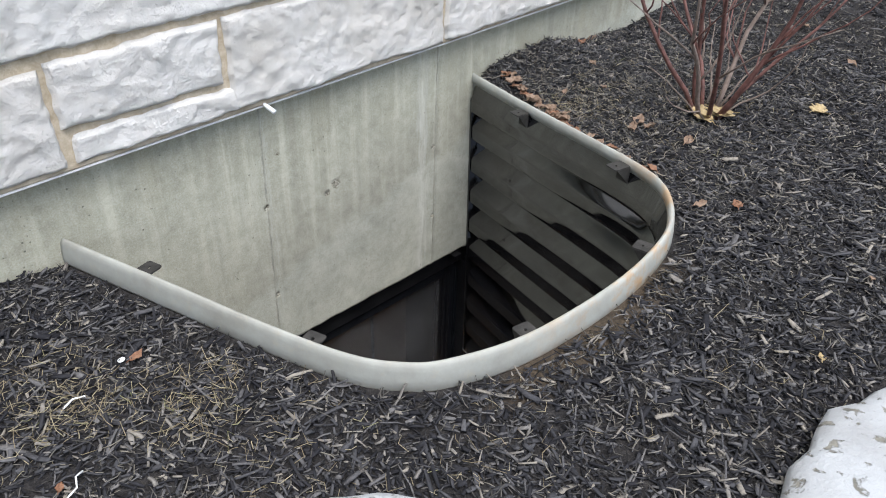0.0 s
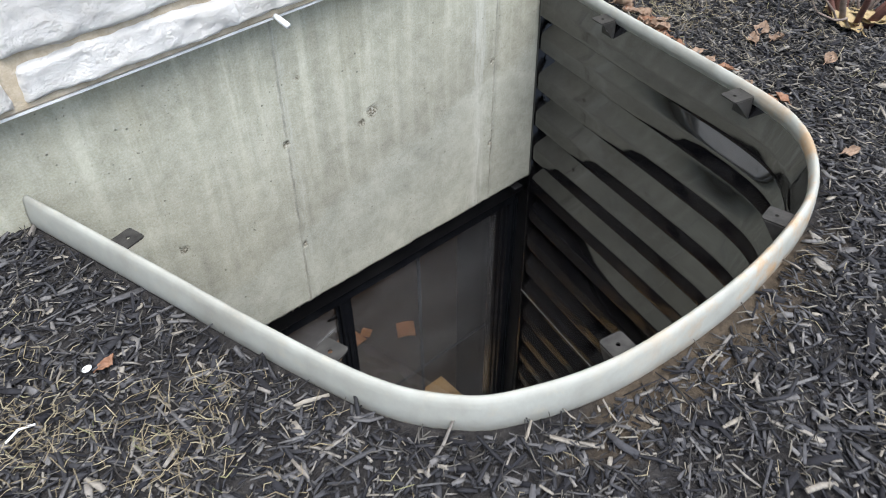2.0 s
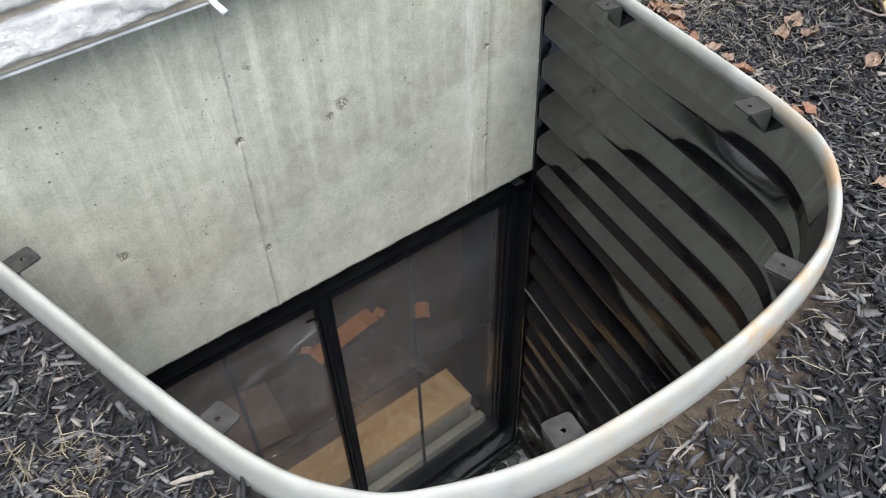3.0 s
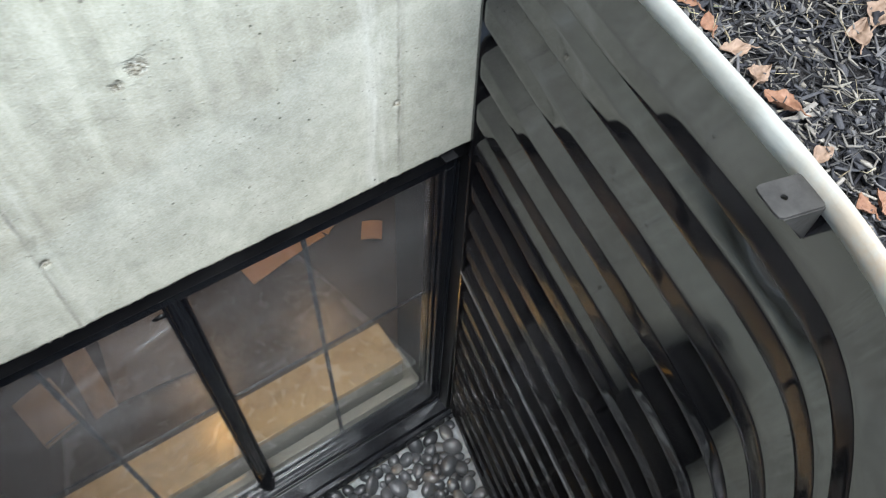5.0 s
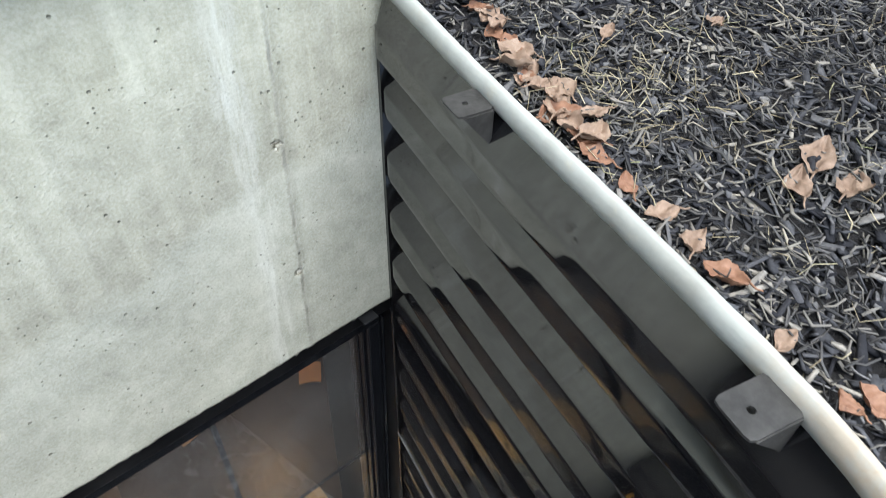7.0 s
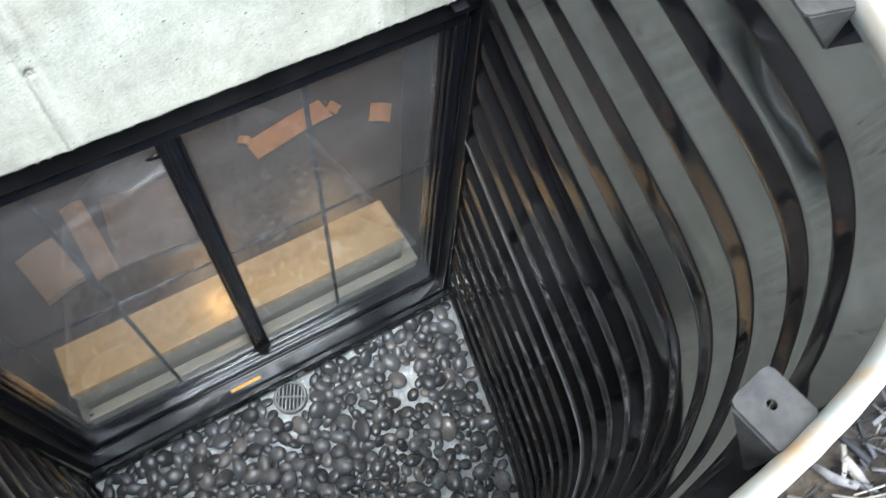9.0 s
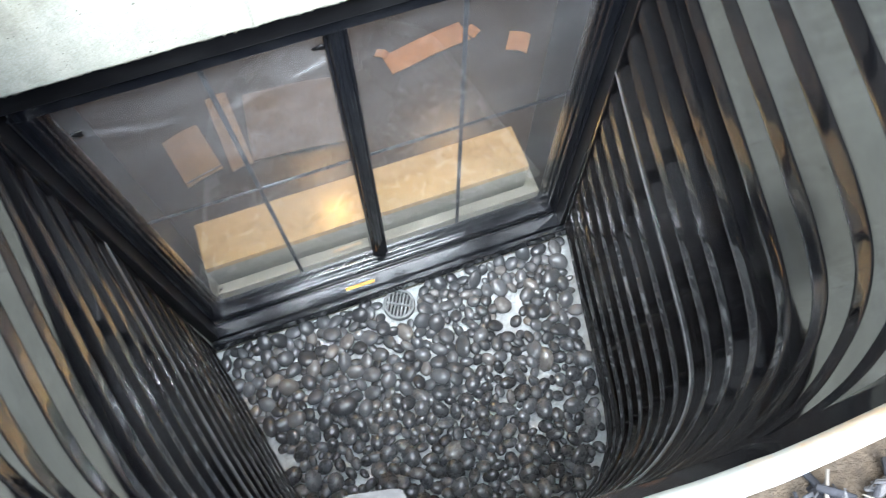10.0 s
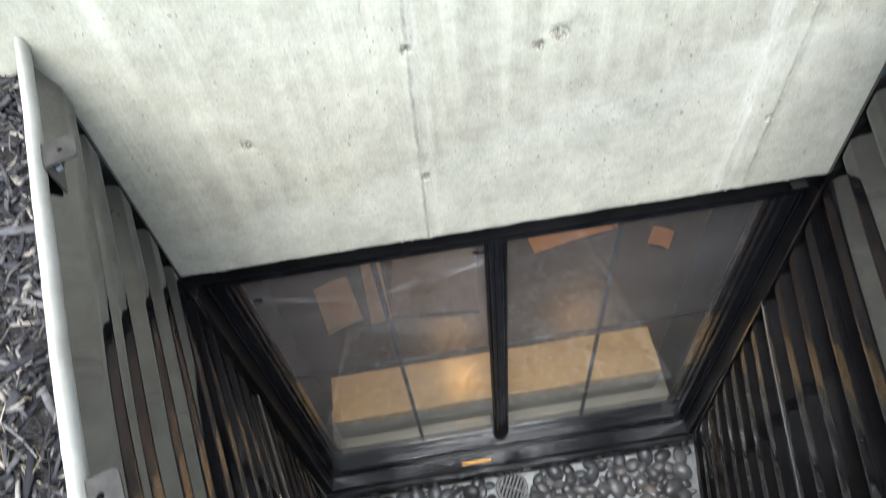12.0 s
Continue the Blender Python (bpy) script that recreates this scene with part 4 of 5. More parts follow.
    part("sill_ridge", box(OPEN_L + 0.008, OPEN_R - 0.008, -0.007, -0.0025, -1.9945, -1.989, 0.0016), FRAME, sill)


window()


def opening_lining():
    """Black-painted boards that line the concrete opening in front of the window."""
    tagged(part("trim_head", box(OPEN_L + 0.001, OPEN_R - 0.001, 0.040, 0.335, GT + 0.051, SOFFIT - 0.012, 0.003), BOARD), "black-painted head board under the concrete", "trim", kind="structure")
    tagged(part("trim_jamb_west", box(OPEN_L + 0.001, GL - 0.036, 0.012, 0.335, -2.04, GT + 0.05, 0.003), BOARD), "black-painted side board of the opening", "trim", kind="structure")
    tagged(part("trim_jamb_east", box(GR + 0.036, OPEN_R - 0.001, 0.012, 0.335, -2.04, GT + 0.05, 0.003), BOARD), "black-painted side board of the opening", "trim", kind="structure")
    tagged(part("trim_stool", box(-0.425, 0.697, 0.186, 0.352, -1.83, -1.80, 0.002), STOOL), "bare pine stool inside the window", "trim", kind="structure")
    tagged(part("trim_apron", box(-0.423, 0.694, 0.188, 0.335, -2.04, -1.831), VINYL), "cream board under the stool", "trim", kind="structure")


opening_lining()


def plastic_film():
    """A thin wrinkled sheet of clear film against one pane."""
    n, k = 34, 46
    verts, faces = [], []
    for j in range(k + 1):
        for i in range(n + 1):
            x, z = -0.425 + 0.527 * i / n, -1.918 + 1.183 * j / k
            verts.append((x, WIN_Y + 0.0435 + 0.0008 * noise.fractal(Vector((x * 9, 0, z * 7)), 1, 2, 3), z))
    for j in range(k):
        for i in range(n):
            a = j * (n + 1) + i
            faces.append((a, a + 1, a + n + 2, a + n + 1))
    ob = raw("plastic_film", verts, faces, FILM, smooth=True)
    tagged(ob, "thin wrinkled clear plastic film clinging to the window pane", "plastic film")
    ob.visible_shadow = False
    for k, (x, z) in enumerate(((-0.404, -0.850), (0.096, -0.800), (-0.39, -1.80))):
        bm = bmesh.new()
        bmesh.ops.create_icosphere(bm, subdivisions=3, radius=0.5)
        size = 0.019 if k < 2 else 0.009
        for v in bm.verts:
            w = 1 + 0.9 * noise.noise(v.co * 3.2 + Vector((k * 7.0, 0, 0))) + 0.5 * noise.noise(v.co * 8 + Vector((0, k * 5.0, 0)))
            v.co = Vector((x + v.co.x * w * size * 1.2, WIN_Y + 0.041 + v.co.y * w * 0.006, z + v.co.z * w * size * 0.75))
        part("tape_scrap", bm, BOARD, ob, "crumpled dark tape scrap", smooth=True)


plastic_film()


def soffit_tab():
    ob = part("fixing_tab", box(0.676, 0.706, -0.010, 0.030, SOFFIT - 0.0165, SOFFIT - 0.0125, 0.001), BOARD)
    tagged(ob, "small dark steel fixing tab under the concrete edge", "bracket")


soffit_tab()


def sill_label():
    # thin amber strip laid along the slope of the sill
    bm = bmesh.new()
    box(-0.022, 0.080, 0.026, 0.037, -1.9739, -1.9729, 0.0003, bm)
    for v in bm.verts:
        v.co.z -= (WIN_Y - v.co.y) * 0.12
    ob = part("sill_label", bm, AMBER)
    tagged(ob, "small glossy amber strip on the black sill", "label")


sill_label()


# ---- basement room ----
def basement():
    fz, cz, yb = -2.5, -0.45, 4.2
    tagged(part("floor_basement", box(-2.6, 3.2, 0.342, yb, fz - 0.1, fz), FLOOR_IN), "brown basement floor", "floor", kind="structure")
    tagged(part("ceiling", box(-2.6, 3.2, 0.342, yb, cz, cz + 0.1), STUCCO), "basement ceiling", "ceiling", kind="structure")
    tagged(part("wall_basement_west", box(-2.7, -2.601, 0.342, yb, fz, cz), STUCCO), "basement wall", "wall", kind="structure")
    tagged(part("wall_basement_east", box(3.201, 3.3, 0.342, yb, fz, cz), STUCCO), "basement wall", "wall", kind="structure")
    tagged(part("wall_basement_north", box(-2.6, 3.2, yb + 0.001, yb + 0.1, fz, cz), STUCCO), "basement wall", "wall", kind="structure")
    glow = glow_material("warm_lamp_lens", (1.0, 0.48, 0.10), 9.0)
    for x, y, power in ((0.05, 0.88, 0.5), (0.06, 1.92, 5.6), (1.02, 1.80, 5.6)):
        lamp = tagged(empty("ceiling_lamp", x, y, cz), "warm glowing recessed basement ceiling lamp", "lamp", group="basement ceiling lamps")
        bm = bmesh.new()
        bmesh.ops.create_cone(bm, cap_ends=True, segments=28, radius1=0.09, radius2=0.10, depth=0.014)
        bm.transform(Matrix.Translation((0, 0, -0.008)))
        part("housing", bm, PLASTIC, lamp)
        bm = bmesh.new()
        bmesh.ops.create_uvsphere(bm, u_segments=20, v_segments=8, radius=0.07)
        bm.transform(Matrix.Translation((0, 0, -0.016)) @ Matrix.Diagonal((1, 1, 0.35, 1)))
        part("lens", bm, glow, lamp, "glowing warm lens", smooth=True)
        light = new("lamp_light", bpy.data.lights.new("lamp_light", "SPOT"))
        light.data.energy, light.data.color, light.data.shadow_soft_size = power, (1.0, 0.57, 0.25), 0.05
        light.data.spot_size, light.data.spot_blend = radians(112), 0.35
        light.location = (x, y, cz - 0.05)


basement()


def cardboard(name, x, y, w, l, turn, material, label):
    bm = bmesh.new()
    box(-w / 2, w / 2, -l / 2, l / 2, 0.001, 0.007, 0.001, bm)
    bmesh.ops.subdivide_edges(bm, edges=[e for e in bm.edges if abs((e.verts[0].co - e.verts[1].co).x) > w * 0.5], cuts=4)
    for v in bm.verts:
        v.co.z += 0.012 * (0.5 + 0.5 * math.sin(v.co.x / w * 5 + 1))
    ob = part(name, bm, material)
    ob.matrix_basis = pose(x, y, -2.499, 0, 0, turn)
    tagged(ob, label, "cardboard")


cardboard("cardboard_sheet", 0.69, 1.268, 0.42, 0.115, 9, CARD, "long orange-brown cardboard strip on the basement floor")
cardboard("cardboard_scrap", 0.475, 1.305, 0.06, 0.045, -40, CARD, "small torn flap of orange-brown cardboard")
cardboard("cardboard_scrap", 0.935, 1.285, 0.055, 0.06, 30, CARD, "small torn piece of orange-brown cardboard")
cardboard("cardboard_sheet", 1.119, 1.152, 0.103, 0.112, -33, CARD, "small square cardboard piece on the basement floor")
cardboard("cardboard_sheet", -0.496, 1.065, 0.175, 0.27, 14, CARD_PALE, "pale brown cardboard sheet on the basement floor")
cardboard("cardboard_sheet", -0.312, 1.135, 0.10, 0.41, 5, CARD_PALE, "narrow pale brown cardboard sheet on the basement floor")
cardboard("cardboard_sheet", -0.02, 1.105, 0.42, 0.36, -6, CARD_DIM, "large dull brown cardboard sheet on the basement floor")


def loose_wire():
    v, f = tube([(-0.546, 0.927, -2.480), (-0.46, 0.947, -2.474), (-0.379, 0.968, -2.480)], [0.003, 0.003, 0.003], 6)
    tagged(raw("metal_rod", v, f, BOLT, smooth=True), "thin bright metal rod on the cardboard sheet", "rod")


loose_wire()


# ---- mulch, straw and leaves ----
def scatter(n, x0, x1, y0, y1, rs, gap=0.014):
    x, y = rs.uniform(x0, x1, n), rs.uniform(y0, y1, n)
    ins = inside_well(x, y)
    d, _ = rim_distance(x, y)
    ok = ~ins & (d > gap)
    for cx, cy, rx, ry in ((0.13, -1.60, 0.43, 0.34), (-0.55, -0.99, 0.20, 0.20)):
        ok &= ((x - cx) / rx) ** 2 + ((y - cy) / ry) ** 2 > 1.0
    return x[ok], y[ok]


def top_z(x, y):
    """Ground height with the raised lip along the rim (arrays)."""
    d, i = rim_distance(x, y)
    near = np.clip(d / 0.05, 0, 1)
    return np.where(d < 0.05, ground_z(x, y) * near + (rim_z(x) - 0.04 + 0.016 * np.clip((x - 0.3) / 0.3, 0, 1)) * (1 - near), ground_z(x, y))


def shreds(x, y, length, width, thick, tilt, curl, lift, rs, material, name):
    """Bark shreds or straws, one bent and tapered strip each: three stations of four corners."""
    n = len(x)
    z = top_z(x, y) + lift
    yaw = rs.uniform(0, 2 * np.pi, n)
    pit = rs.normal(0, tilt, n)
    d = np.stack([np.cos(yaw) * np.cos(pit), np.sin(yaw) * np.cos(pit), np.sin(pit)], 1)
    side = np.stack([-np.sin(yaw), np.cos(yaw), np.zeros(n)], 1)
    roll = rs.normal(0, 0.45, n)[:, None]
    up = np.cross(d, side)
    s2 = side * np.cos(roll) + up * np.sin(roll)
    u2 = np.cross(d, s2)
    c = np.stack([x, y, z], 1)
    bend = rs.normal(0, curl, n)[:, None] * length[:, None]
    bend2 = rs.normal(0, curl, n)[:, None] * length[:, None]
    V = []
    for k, (s, w) in enumerate(((-0.5, 0.8), (0.0, 1.0), (0.5, 0.65))):
        wv = (width * w * rs.uniform(0.7, 1.2, n) / 2)[:, None]
        tv = (thick * (0.6 + 0.4 * w) / 2)[:, None]
        p = c + d * (length * s)[:, None] + (u2 * bend + s2 * bend2) * (0.0 if k == 1 else 1.0)
        V += [p - s2 * wv - u2 * tv, p + s2 * wv - u2 * tv, p + s2 * wv + u2 * tv, p - s2 * wv + u2 * tv]
    verts = np.stack(V, 1).reshape(-1, 3)
    quad = []
    for a in (0, 4):
        for k in range(4):
            k2 = (k + 1) % 4
            quad.append((a + k, a + k2, a + 4 + k2, a + 4 + k))
    quad += [(3, 2, 1, 0), (8, 9, 10, 11)]
    q = np.array(quad)
    faces = (np.arange(n)[:, None, None] * 12 + q[None]).reshape(-1, 4)
    me = bpy.data.meshes.new(name)
    me.vertices.add(len(verts))
    me.vertices.foreach_set("co", verts.ravel())
    me.loops.add(faces.size)
    me.loops.foreach_set("vertex_index", faces.ravel().astype(np.int32))
    me.polygons.add(len(faces))
    me.polygons.foreach_set("loop_start", np.arange(0, faces.size, 4, dtype=np.int32))
    me.polygons.foreach_set("loop_total", np.full(len(faces), 4, dtype=np.int32))
    me.update(calc_edges=True)
    me.materials.append(material)
    return new(name, me)


def mulch():
    rs = np.random.RandomState(21)
    xs, ys, keep = [], [], []
    for n, x0, x1, y0, y1 in ((84000, -1.25, 1.75, -1.7, -0.008), (16000, 1.75, 3.6, -2.0, -0.008), (7000, -2.6, -1.25, -2.6, -0.008), (9000, -1.25, 3.6, -2.9, -1.7), (4000, 3.6, 6.5, -2.5, -0.02)):
        x, y = scatter(n, x0, x1, y0, y1, rs)
        xs.append(x)
        ys.append(y)
    x, y = np.concatenate(xs), np.concatenate(ys)
    # fewer shreds on the trodden clay along the front rim
    clay = np.exp(-(((x - 0.12) * 3.0) ** 2 + ((y + 0.89) * 18.0) ** 2))
    ok = rs.uniform(0, 1, len(x)) > 0.4 * clay
    x, y = x[ok], y[ok]
    n = len(x)
    length = np.clip(rs.lognormal(np.log(0.0165), 0.62, n), 0.005, 0.065)
    width = np.clip(rs.lognormal(np.log(0.0037), 0.50, n), 0.0014, 0.012)
    width = np.minimum(width, length * 0.5)
    ob = shreds(x, y, length, width, np.clip(width * 0.4, 0.001, 0.0035), 0.30, 0.05, rs.uniform(-0.001, 0.010, n), rs, CHIP, "bark_mulch")
    tagged(ob, "dark shredded bark mulch covering the planting bed", "mulch", kind="stuff")
    # finer fibres between the shreds
    x, y = scatter(30000, -1.2, 2.2, -1.65, -0.01, rs)
    n = len(x)
    ob = shreds(x, y, rs.uniform(0.010, 0.034, n), rs.uniform(0.0008, 0.0021, n), np.full(n, 0.001), 0.38, 0.10, rs.uniform(0.003, 0.012, n), rs, FIBRE, "bark_fibres")
    tagged(ob, "fine grey-brown bark fibres in the mulch", "mulch", kind="stuff")
    # weathered grey-brown fibres lying on top, thickest beside the well
    x, y = scatter(24000, 0.55, 2.4, -1.3, -0.01, rs)
    ok = rs.uniform(0, 1, len(x)) < 0.85 * np.exp(-((x - 0.85) / 0.55) ** 2 - ((y + 0.4) / 0.5) ** 2)
    x, y = x[ok], y[ok]
    n = len(x)
    ob = shreds(x, y, rs.uniform(0.008, 0.030, n), rs.uniform(0.0009, 0.0030, n), np.full(n, 0.001), 0.30, 0.16, rs.uniform(0.006, 0.015, n), rs, FIBRE_PALE, "weathered_fibres")
    tagged(ob, "weathered grey-brown bark fibres on top of the mulch", "mulch", kind="stuff")
    # pale weathered splinters
    x, y = scatter(900, -1.2, 2.6, -1.7, -0.01, rs)
    n = len(x)
    ob = shreds(x, y, rs.uniform(0.012, 0.040, n), rs.uniform(0.0016, 0.0045, n), np.full(n, 0.0016), 0.3, 0.06, rs.uniform(0.006, 0.014, n), rs,
                SPLINTER, "wood_splinters")
    tagged(ob, "pale grey weathered wood splinters in the mulch", "mulch", kind="stuff")


def fibre_material():
    m = Mat("bark_fibre", 0.9, spec=0.2)
    m.color(m.ramp(m.rand(island=True), (0.0, (0.014, 0.014, 0.014)), (0.5, (0.054, 0.050, 0.047)), (0.85, (0.122, 0.114, 0.100)), (1.0, (0.230, 0.209, 0.168))))
    return m.m


def pale_fibre_material():
    m = Mat("weathered_bark_fibre", 0.9, spec=0.2)
    m.color(m.ramp(m.rand(island=True), (0.0, (0.034, 0.033, 0.033)), (0.5, (0.092, 0.087, 0.082)), (0.85, (0.175, 0.160, 0.138)), (1.0, (0.29, 0.255, 0.195))))
    return m.m


FIBRE, FIBRE_PALE = fibre_material(), pale_fibre_material()
SPLINTER = leaf_material("weathered_splinter", (0.14, 0.125, 0.108), (0.21, 0.187, 0.16), (0.29, 0.255, 0.21))
mulch()


def straw():
    rs = np.random.RandomState(8)
    xs, ys = [], []
    for cx, cy, s, n in ((-0.62, -0.42, 0.055, 210), (-0.66, -0.30, 0.06, 100), (-0.50, -0.55, 0.045, 120), (-0.46, -0.72, 0.09, 60), (-0.42, -0.50, 0.04, 40),
                         (-0.30, -0.92, 0.10, 50), (0.15, -1.05, 0.22, 60), (0.78, -0.32, 0.07, 170), (0.9, -0.45, 0.2, 260), (1.5, -0.5, 0.5, 60)):
        xs.append(rs.normal(cx, s, n))
        ys.append(rs.normal(cy, s * 0.8, n))
    x, y = np.concatenate(xs), np.minimum(np.concatenate(ys), -0.02)
    d, _ = rim_distance(x, y)
    ok = ~inside_well(x, y) & (d > 0.022)
    x, y = x[ok], y[ok]
    n = len(x)
    ob = shreds(x, y, rs.uniform(0.012, 0.040, n), rs.uniform(0.0007, 0.0013, n), np.full(n, 0.0006), 0.45, 0.26, rs.uniform(0.006, 0.018, n), rs, STRAW, "dry_grass")
    tagged(ob, "dry straw-coloured grass wisps lying on the mulch", "dry grass", kind="stuff")


straw()


def leaf(x, y, size, turn, material, label, lobes=0, lift=0.014, curl=0.5, name="fallen_leaf"):
    """A dry leaf: a curled blade with a midrib fold and a short stalk."""
    rr = random.Random(int((x + 5) * 977 + (y + 5) * 131))
    n, m = 18, 6
    verts, faces = [], []
    ph = rr.uniform(0, 6)
    off = Vector((rr.uniform(0, 50), rr.uniform(0, 50), 0))
    bow, fold = rr.uniform(-0.15, 0.15), rr.uniform(0.15, 0.45)
    for i in range(n + 1):
        t = i / n
        w = (math.sin(math.pi * min(1, t * 0.97 + 0.02)) ** 0.8) * (1.15 - 0.45 * t) * 0.34
        if lobes:
            w *= 0.55 + 0.55 * abs(math.sin(t * math.pi * lobes + 0.4))
        for k in range(-m, m + 1):
            s = k / m
            q = Vector((t * 3.2, s * 1.6, 0)) + off
            ragged = 1 + 0.20 * noise.noise(Vector((t * 9, 3 if s > 0 else -3, 0)) + off)
            px, py = t - 0.5, s * w * ragged + bow * math.sin(math.pi * t)
            lift_edge = abs(s) ** 1.6 * w * (fold + 0.5 * noise.noise(q * 0.8))
            pz = curl * (lift_edge + 0.30 * (t - 0.45) ** 2 + 0.11 * noise.noise(q * 1.3) + 0.05 * noise.noise(q * 3.1))
            verts.append((px * size, py * size, pz * size))
    c = 2 * m + 1
    for i in range(n):
        for k in range(c - 1):
            faces.append((i * c + k, i * c + k + 1, (i + 1) * c + k + 1, (i + 1) * c + k))
    top = len(verts)
    verts += [(a, b, h - 0.0007) for a, b, h in verts]
    faces += [tuple(top + q for q in f[::-1]) for f in faces[:]]
    v, f = tube([(-0.5 * size, 0, 0.08 * curl * size), (-0.66 * size, 0.03 * size, 0.02 * size), (-0.8 * size, 0.02 * size, 0.03 * size)], [0.0011, 0.0009, 0.0007], 5)
    b = len(verts)
    verts += [tuple(p) for p in v]
    faces += [tuple(b + q for q in g) for g in f]
    ob = raw(name, verts, faces, material, smooth=True)
    z = float(top_z(np.array([x]), np.array([y]))[0]) + lift
    ob.matrix_basis = pose(x, y, z, rr.uniform(-14, 14), rr.uniform(-14, 14), turn)
    return tagged(ob, label, "leaf", group="fallen leaves")


BR, OR, YE = (LEAF_BR, "curled pale brown dead leaf on the mulch"), (LEAF_OR, "dry orange leaf lying on the mulch"), (LEAF_YE, "pale yellow fallen leaf on the mulch")
LEAVES = [(0.641, -0.873, 0.055, 40, OR), (0.818, -0.652, 0.06, 10, BR), (0.834, -0.503, 0.075, 20, BR), (0.65, -0.655, 0.05, 80, OR), (0.59, -0.815, 0.05, -30, BR),
          (1.193, -0.063, 0.06, 15, OR), (1.28, -0.04, 0.07, 5, BR), (1.64, -0.746, 0.06, 60, BR), (-0.499, -0.364, 0.045, 10, OR), (-0.699, -0.545, 0.03, 60, OR),
          (0.785, -0.075, 0.055, 70, OR), (0.79, -0.12, 0.06, 20, BR), (0.762, -0.155, 0.05, 130, BR), (0.742, -0.21, 0.05, 100, OR), (0.728, -0.25, 0.06, 200, BR),
          (0.718, -0.30, 0.065, 30, BR), (0.706, -0.345, 0.055, 120, OR), (0.692, -0.41, 0.04, 60, OR), (0.686, -0.45, 0.05, 150, BR), (0.682, -0.49, 0.055, 20, BR),
          (0.668, -0.525, 0.06, 100, OR), (0.844, -0.253, 0.04, 20, BR), (0.797, -0.511, 0.06, 35, BR), (0.82, -0.54, 0.07, 10, BR), (0.648, -0.59, 0.04, 0, BR),
          (0.637, -0.645, 0.035, 80, OR), (0.752, -0.18, 0.05, 60, OR), (0.562, -1.181, 0.03, 15, BR), (1.06, -0.19, 0.05, 70, BR), (0.94, -0.32, 0.05, 15, BR),
          (0.74, -0.285, 0.055, 75, BR), (0.735, -0.33, 0.05, 160, BR), (0.80, -0.095, 0.045, 200, BR), (0.285, -1.198, 0.03, 33, YE),
          (1.9, -0.5, 0.06, 45, BR), (2.2, -0.9, 0.06, 10, YE), (1.6, -1.1, 0.05, 80, BR)]
for lx, ly, ls, lt, (lm, ll) in LEAVES:
    leaf(lx, ly, ls * 0.62, lt, lm, ll, lift=0.014, curl=1.1)
rl = random.Random(6)
for k in range(16):       # a drift of dead leaves blown against the rim
    t = k / 15
    leaf(0.772 - 0.075 * t + rl.uniform(-0.006, 0.012), -0.085 - 0.28 * t, rl.uniform(0.026, 0.042), rl.uniform(0, 360), LEAF_BR if k % 3 else LEAF_OR,
         "crumpled brown dead leaf drifted against the well rim", lift=0.012 + 0.004 * (k % 3), curl=1.3)
leaf(1.25, -0.80, 0.085, 5, LEAF_YE, "lobed pale yellow oak leaf on the mulch", lobes=3)
for k in range(9):
    a = k * 0.7
    leaf(1.0 + 0.04 * math.cos(a * 2.3), -0.605 + 0.04 * math.sin(a * 2.3), 0.055 + 0.02 * (k % 3) / 2, 40 * k, LEAF_YE, "yellow leaf caught at the foot of the shrub", lift=0.006 + 0.006 * (k % 4), curl=0.9)


def white_scrap(x, y, pts, r, label, category):
    z = float(top_z(np.array([x]), np.array([y]))[0]) + 0.016
    v, f = tube([(x + a, y + b, z + c) for a, b, c in pts], [r] * len(pts), 7)
    tagged(raw("white_scrap", v, f, PLASTIC, smooth=True), label, category)


white_scrap(-0.685, -0.569, [(-0.025, -0.008, 0), (-0.01, -0.004, 0.004), (0.002, 0.004, 0.002), (0.008, 0.02, 0.006), (0.02, 0.028, 0.001)], 0.0014, "twisted white plastic scrap on the mulch", "litter")
white_scrap(-0.62, -0.41, [(-0.018, 0, 0), (0.0, 0.006, 0.004), (0.018, 0.004, 0)], 0.0016, "short white plastic scrap on the mulch", "litter")


def white_pebble():
    me = pebble_mesh(40).copy()
    me.materials.clear()
    me.materials.append(PLASTIC)
    ob = new("white_pebble", me)
    z = float(top_z(np.array([-0.522]), np.array([-0.357]))[0])
    ob.matrix_basis = pose(-0.522, -0.357, z + 0.012, 0, 0, 20) @ Matrix.Diagonal((0.013, 0.013, 0.013, 1))
    tagged(ob, "small white pebble on the mulch", "pebble")


white_pebble()


# ---- landscape stones ----
def slab_material():
    m = Mat("white_landscape_stone", 0.85, spec=0.3)
    base = m.ramp(m.noise(10, 6, 0.6), (0.3, (0.320, 0.324, 0.320)), (0.6, (0.416, 0.429, 0.432)))
    lich = m.grey(m.noise(34, 5, 0.6, distort=0.4), 0.58, 0.63, 0.0, 0.85)
    m.color(m.mix(lich, base, m.ramp(m.noise(60, 4), (0.35, (0.088, 0.081, 0.058)), (0.65, (0.208, 0.194, 0.149)))))
    return m.bump(m.math("SUBTRACT", m.noise(40, 6, 0.65), m.math("MULTIPLY", lich, 0.4)), 0.7, 0.008).m


SLAB_ST = slab_material()


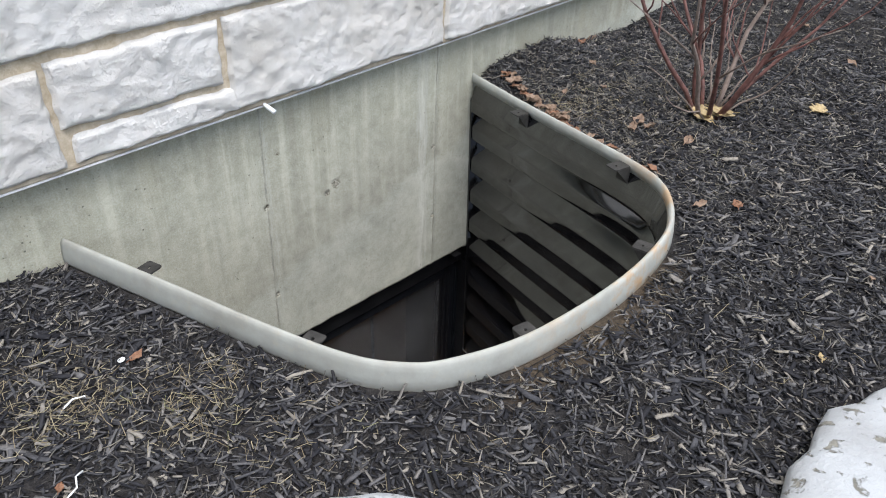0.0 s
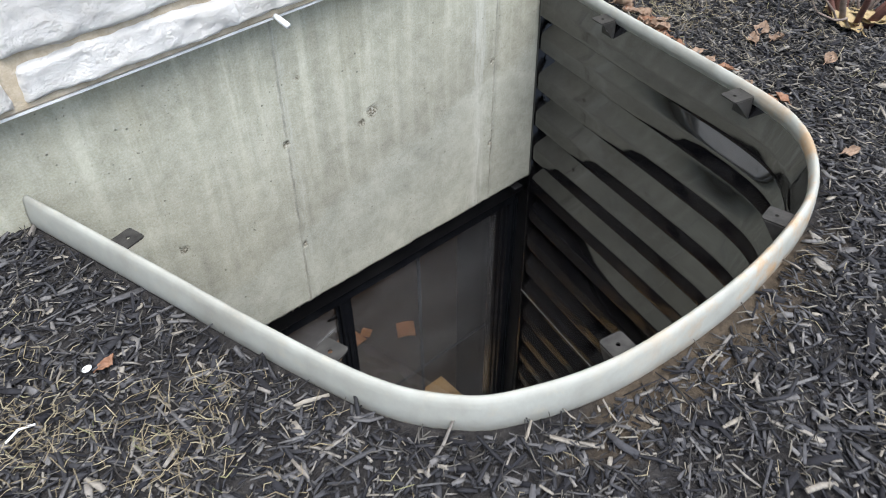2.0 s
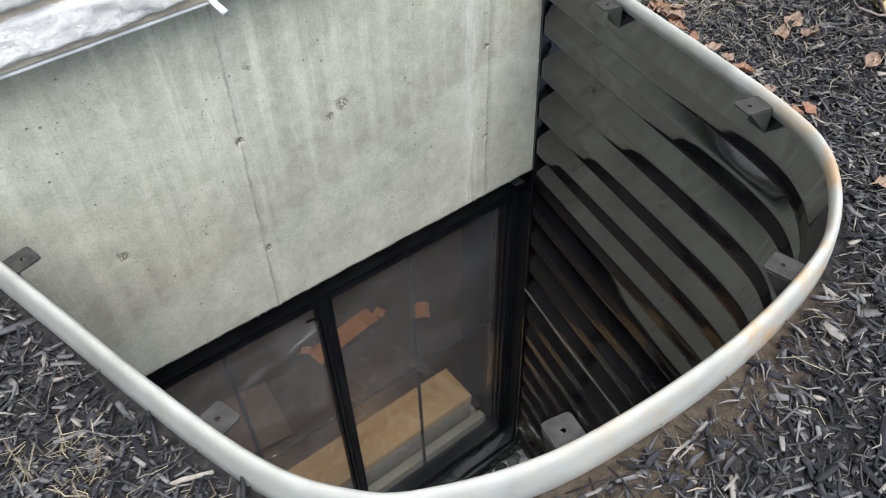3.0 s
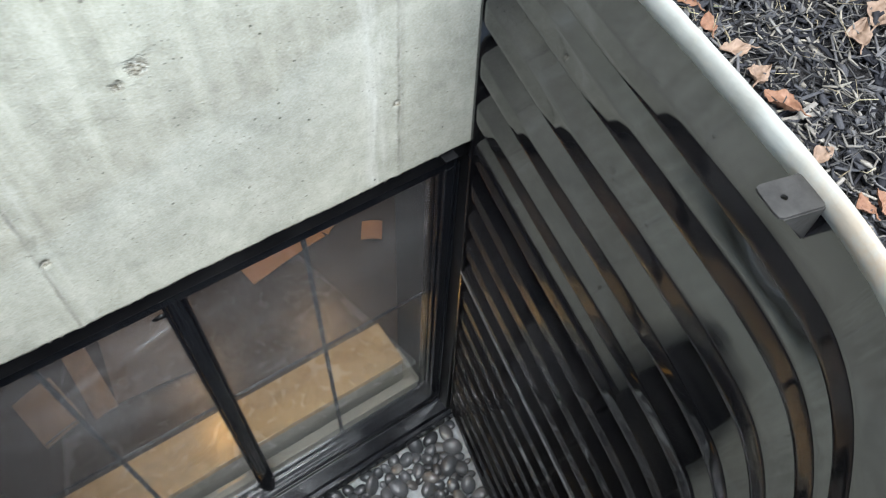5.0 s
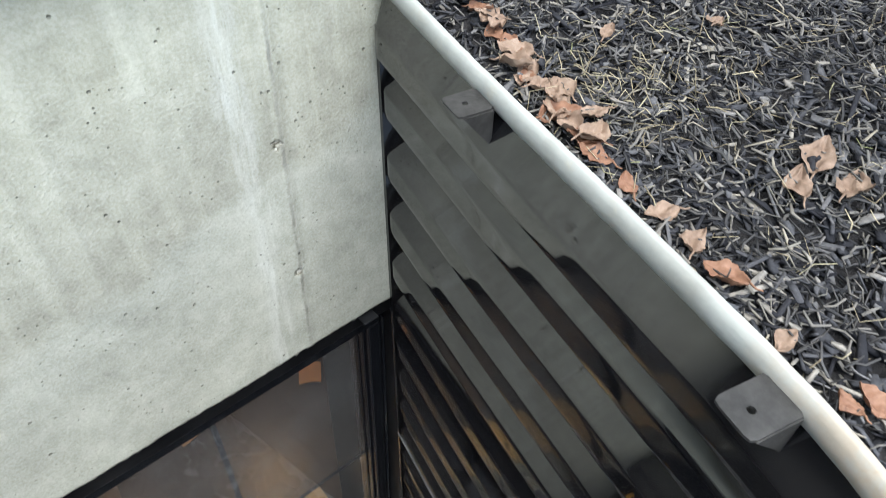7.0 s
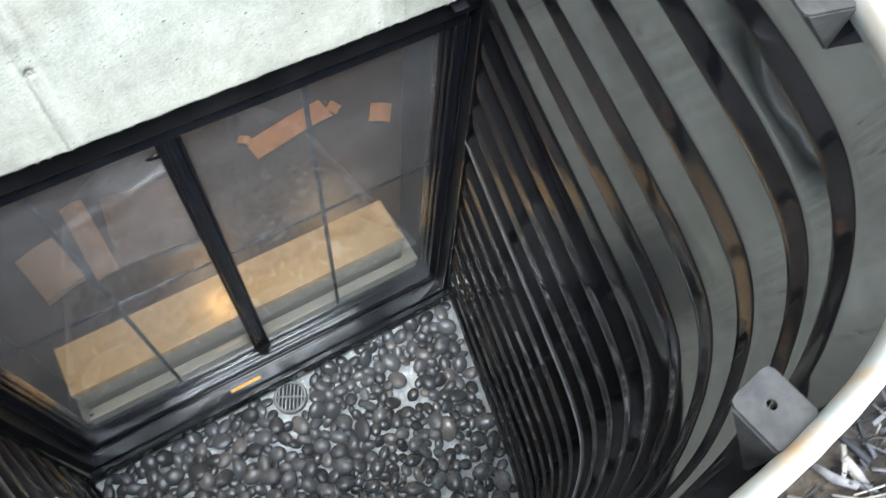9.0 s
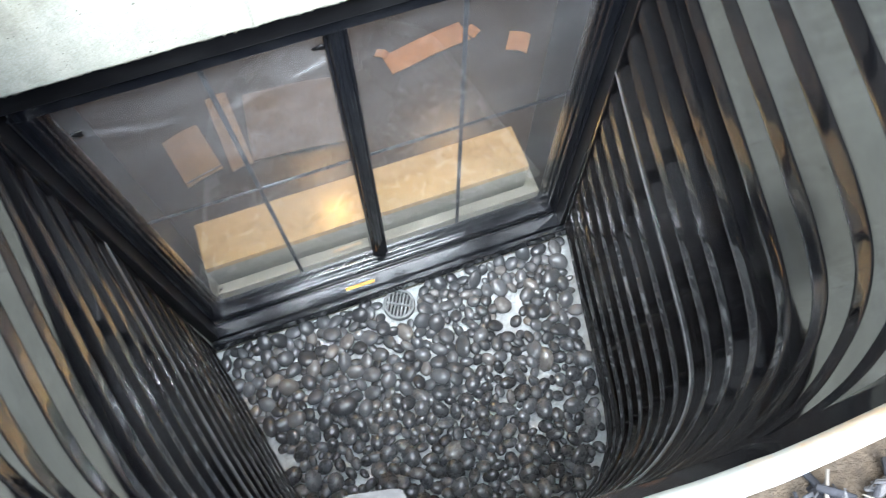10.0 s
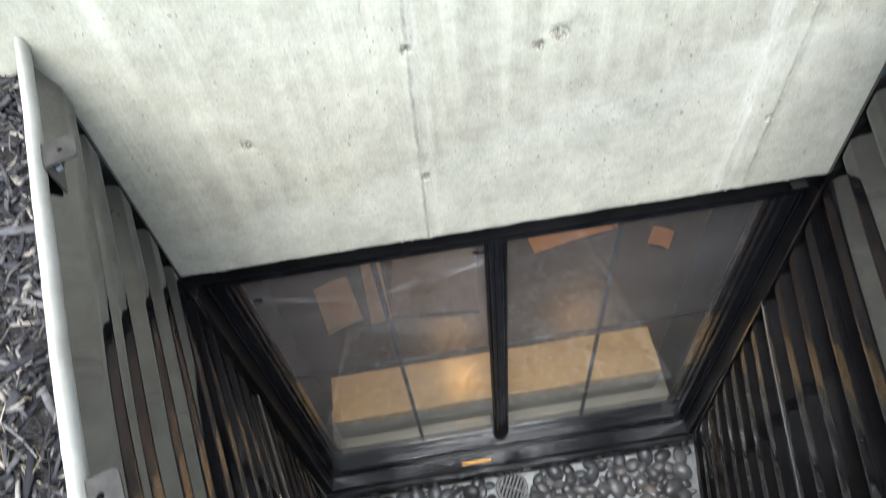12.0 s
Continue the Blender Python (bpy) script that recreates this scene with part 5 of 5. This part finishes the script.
def slab(x, y, rx, ry, h, seed, label):
    n, rings = 56, 9
    verts, faces = [], []
    o = Vector((seed * 5.0, seed, 0))
    z0 = float(ground_z(np.array([x]), np.array([y]))[0])
    prof = [(0.0, 1.0), (0.35, 1.0), (0.6, 0.99), (0.8, 0.97), (0.92, 0.9), (0.98, 0.75), (1.0, 0.5), (1.0, 0.1), (0.98, -0.4)]
    for r, hh in prof:
        for k in range(n):
            a = 2 * math.pi * k / n
            d = Vector((math.cos(a), math.sin(a), 0))
            w = 1 + 0.09 * noise.noise(d * 1.4 + o) + 0.05 * noise.noise(d * 5 + o)
            px, py = x + d.x * rx * r * w, y + d.y * ry * r * w
            verts.append((px, py, z0 + h * hh + 0.008 * noise.noise(Vector((px * 9, py * 9, hh)) + o)))
    for j in range(len(prof) - 1):
        for k in range(n):
            k2 = (k + 1) % n
            faces.append((j * n + k2, j * n + k, (j + 1) * n + k, (j + 1) * n + k2))
    ob = raw("landscape_stone", verts, faces, SLAB_ST, smooth=True)
    tagged(ob, label, "stone", group="landscape stones")


slab(0.13, -1.605, 0.43, 0.34, 0.045, 1, "flat white weathered stone with dark lichen patches in the mulch")
slab(-0.55, -0.995, 0.20, 0.20, 0.03, 2, "flat white stone set in the mulch")
slab(3.0, -0.62, 0.2, 0.16, 0.12, 3, "beige boulder at the back of the mulch bed")


# ---- shrub ----
def shrub(x, y):
    z = float(ground_z(np.array([x]), np.array([y]))[0]) + 0.0
    s = tagged(empty("shrub", x, y, z), "bare red-brown multi-stemmed shrub in the mulch bed", "shrub")
    rr = random.Random(31)

    def twig(p, d, length, r, steps=7, wob=0.10, rise=0.05):
        pts, rad = [Vector(p)], [r]
        d = Vector(d).normalized()
        for k in range(steps):
            d = (d + Vector((rr.gauss(0, wob), rr.gauss(0, wob), rr.gauss(rise, wob * 0.6)))).normalized()
            pts.append(pts[-1] + d * (length / steps))
            rad.append(r * (1 - 0.72 * (k + 1) / steps))
        return pts, rad

    for k in range(8):
        a = 2 * math.pi * k / 8 + rr.uniform(-0.25, 0.25)
        out = rr.uniform(0.3, 0.85)
        base = (0.03 * math.cos(a), 0.03 * math.sin(a), 0.0)
        L = rr.uniform(0.5, 0.95)
        pts, rad = twig(base, (math.cos(a) * out, math.sin(a) * out, 1.0), L, rr.uniform(0.0045, 0.009), 9)
        v, f = tube(pts, rad, 8)
        stem = raw("stem", v, f, STEM if k % 4 else STEM_GREY, s, smooth=True)
        for _ in range(rr.randint(4, 7)):
            i = rr.randint(2, 8)
            q = pts[i]
            dd = (pts[i] - pts[i - 1]).normalized() + Vector((rr.gauss(0, 0.6), rr.gauss(0, 0.6), rr.gauss(0.1, 0.3)))
            tp, tr = twig(q, dd, rr.uniform(0.14, 0.4), rad[i] * 0.55, 6, 0.16)
            v, f = tube(tp, tr, 6)
            raw("twig", v, f, STEM if rr.random() < 0.75 else STEM_GREY, stem, smooth=True)
    for k in range(6):       # thin dead twigs arching low over the ground
        a = rr.uniform(0, 6.28)
        pts, rad = twig((0.05 * math.cos(a), 0.05 * math.sin(a), 0.01), (math.cos(a), math.sin(a), rr.uniform(0.6, 1.2)), rr.uniform(0.18, 0.34), 0.003, 8, 0.2, 0.02)
        v, f = tube(pts, rad, 6)
        raw("stem", v, f, STEM_GREY, s, smooth=True)


shrub(1.0, -0.605)
pebbles()
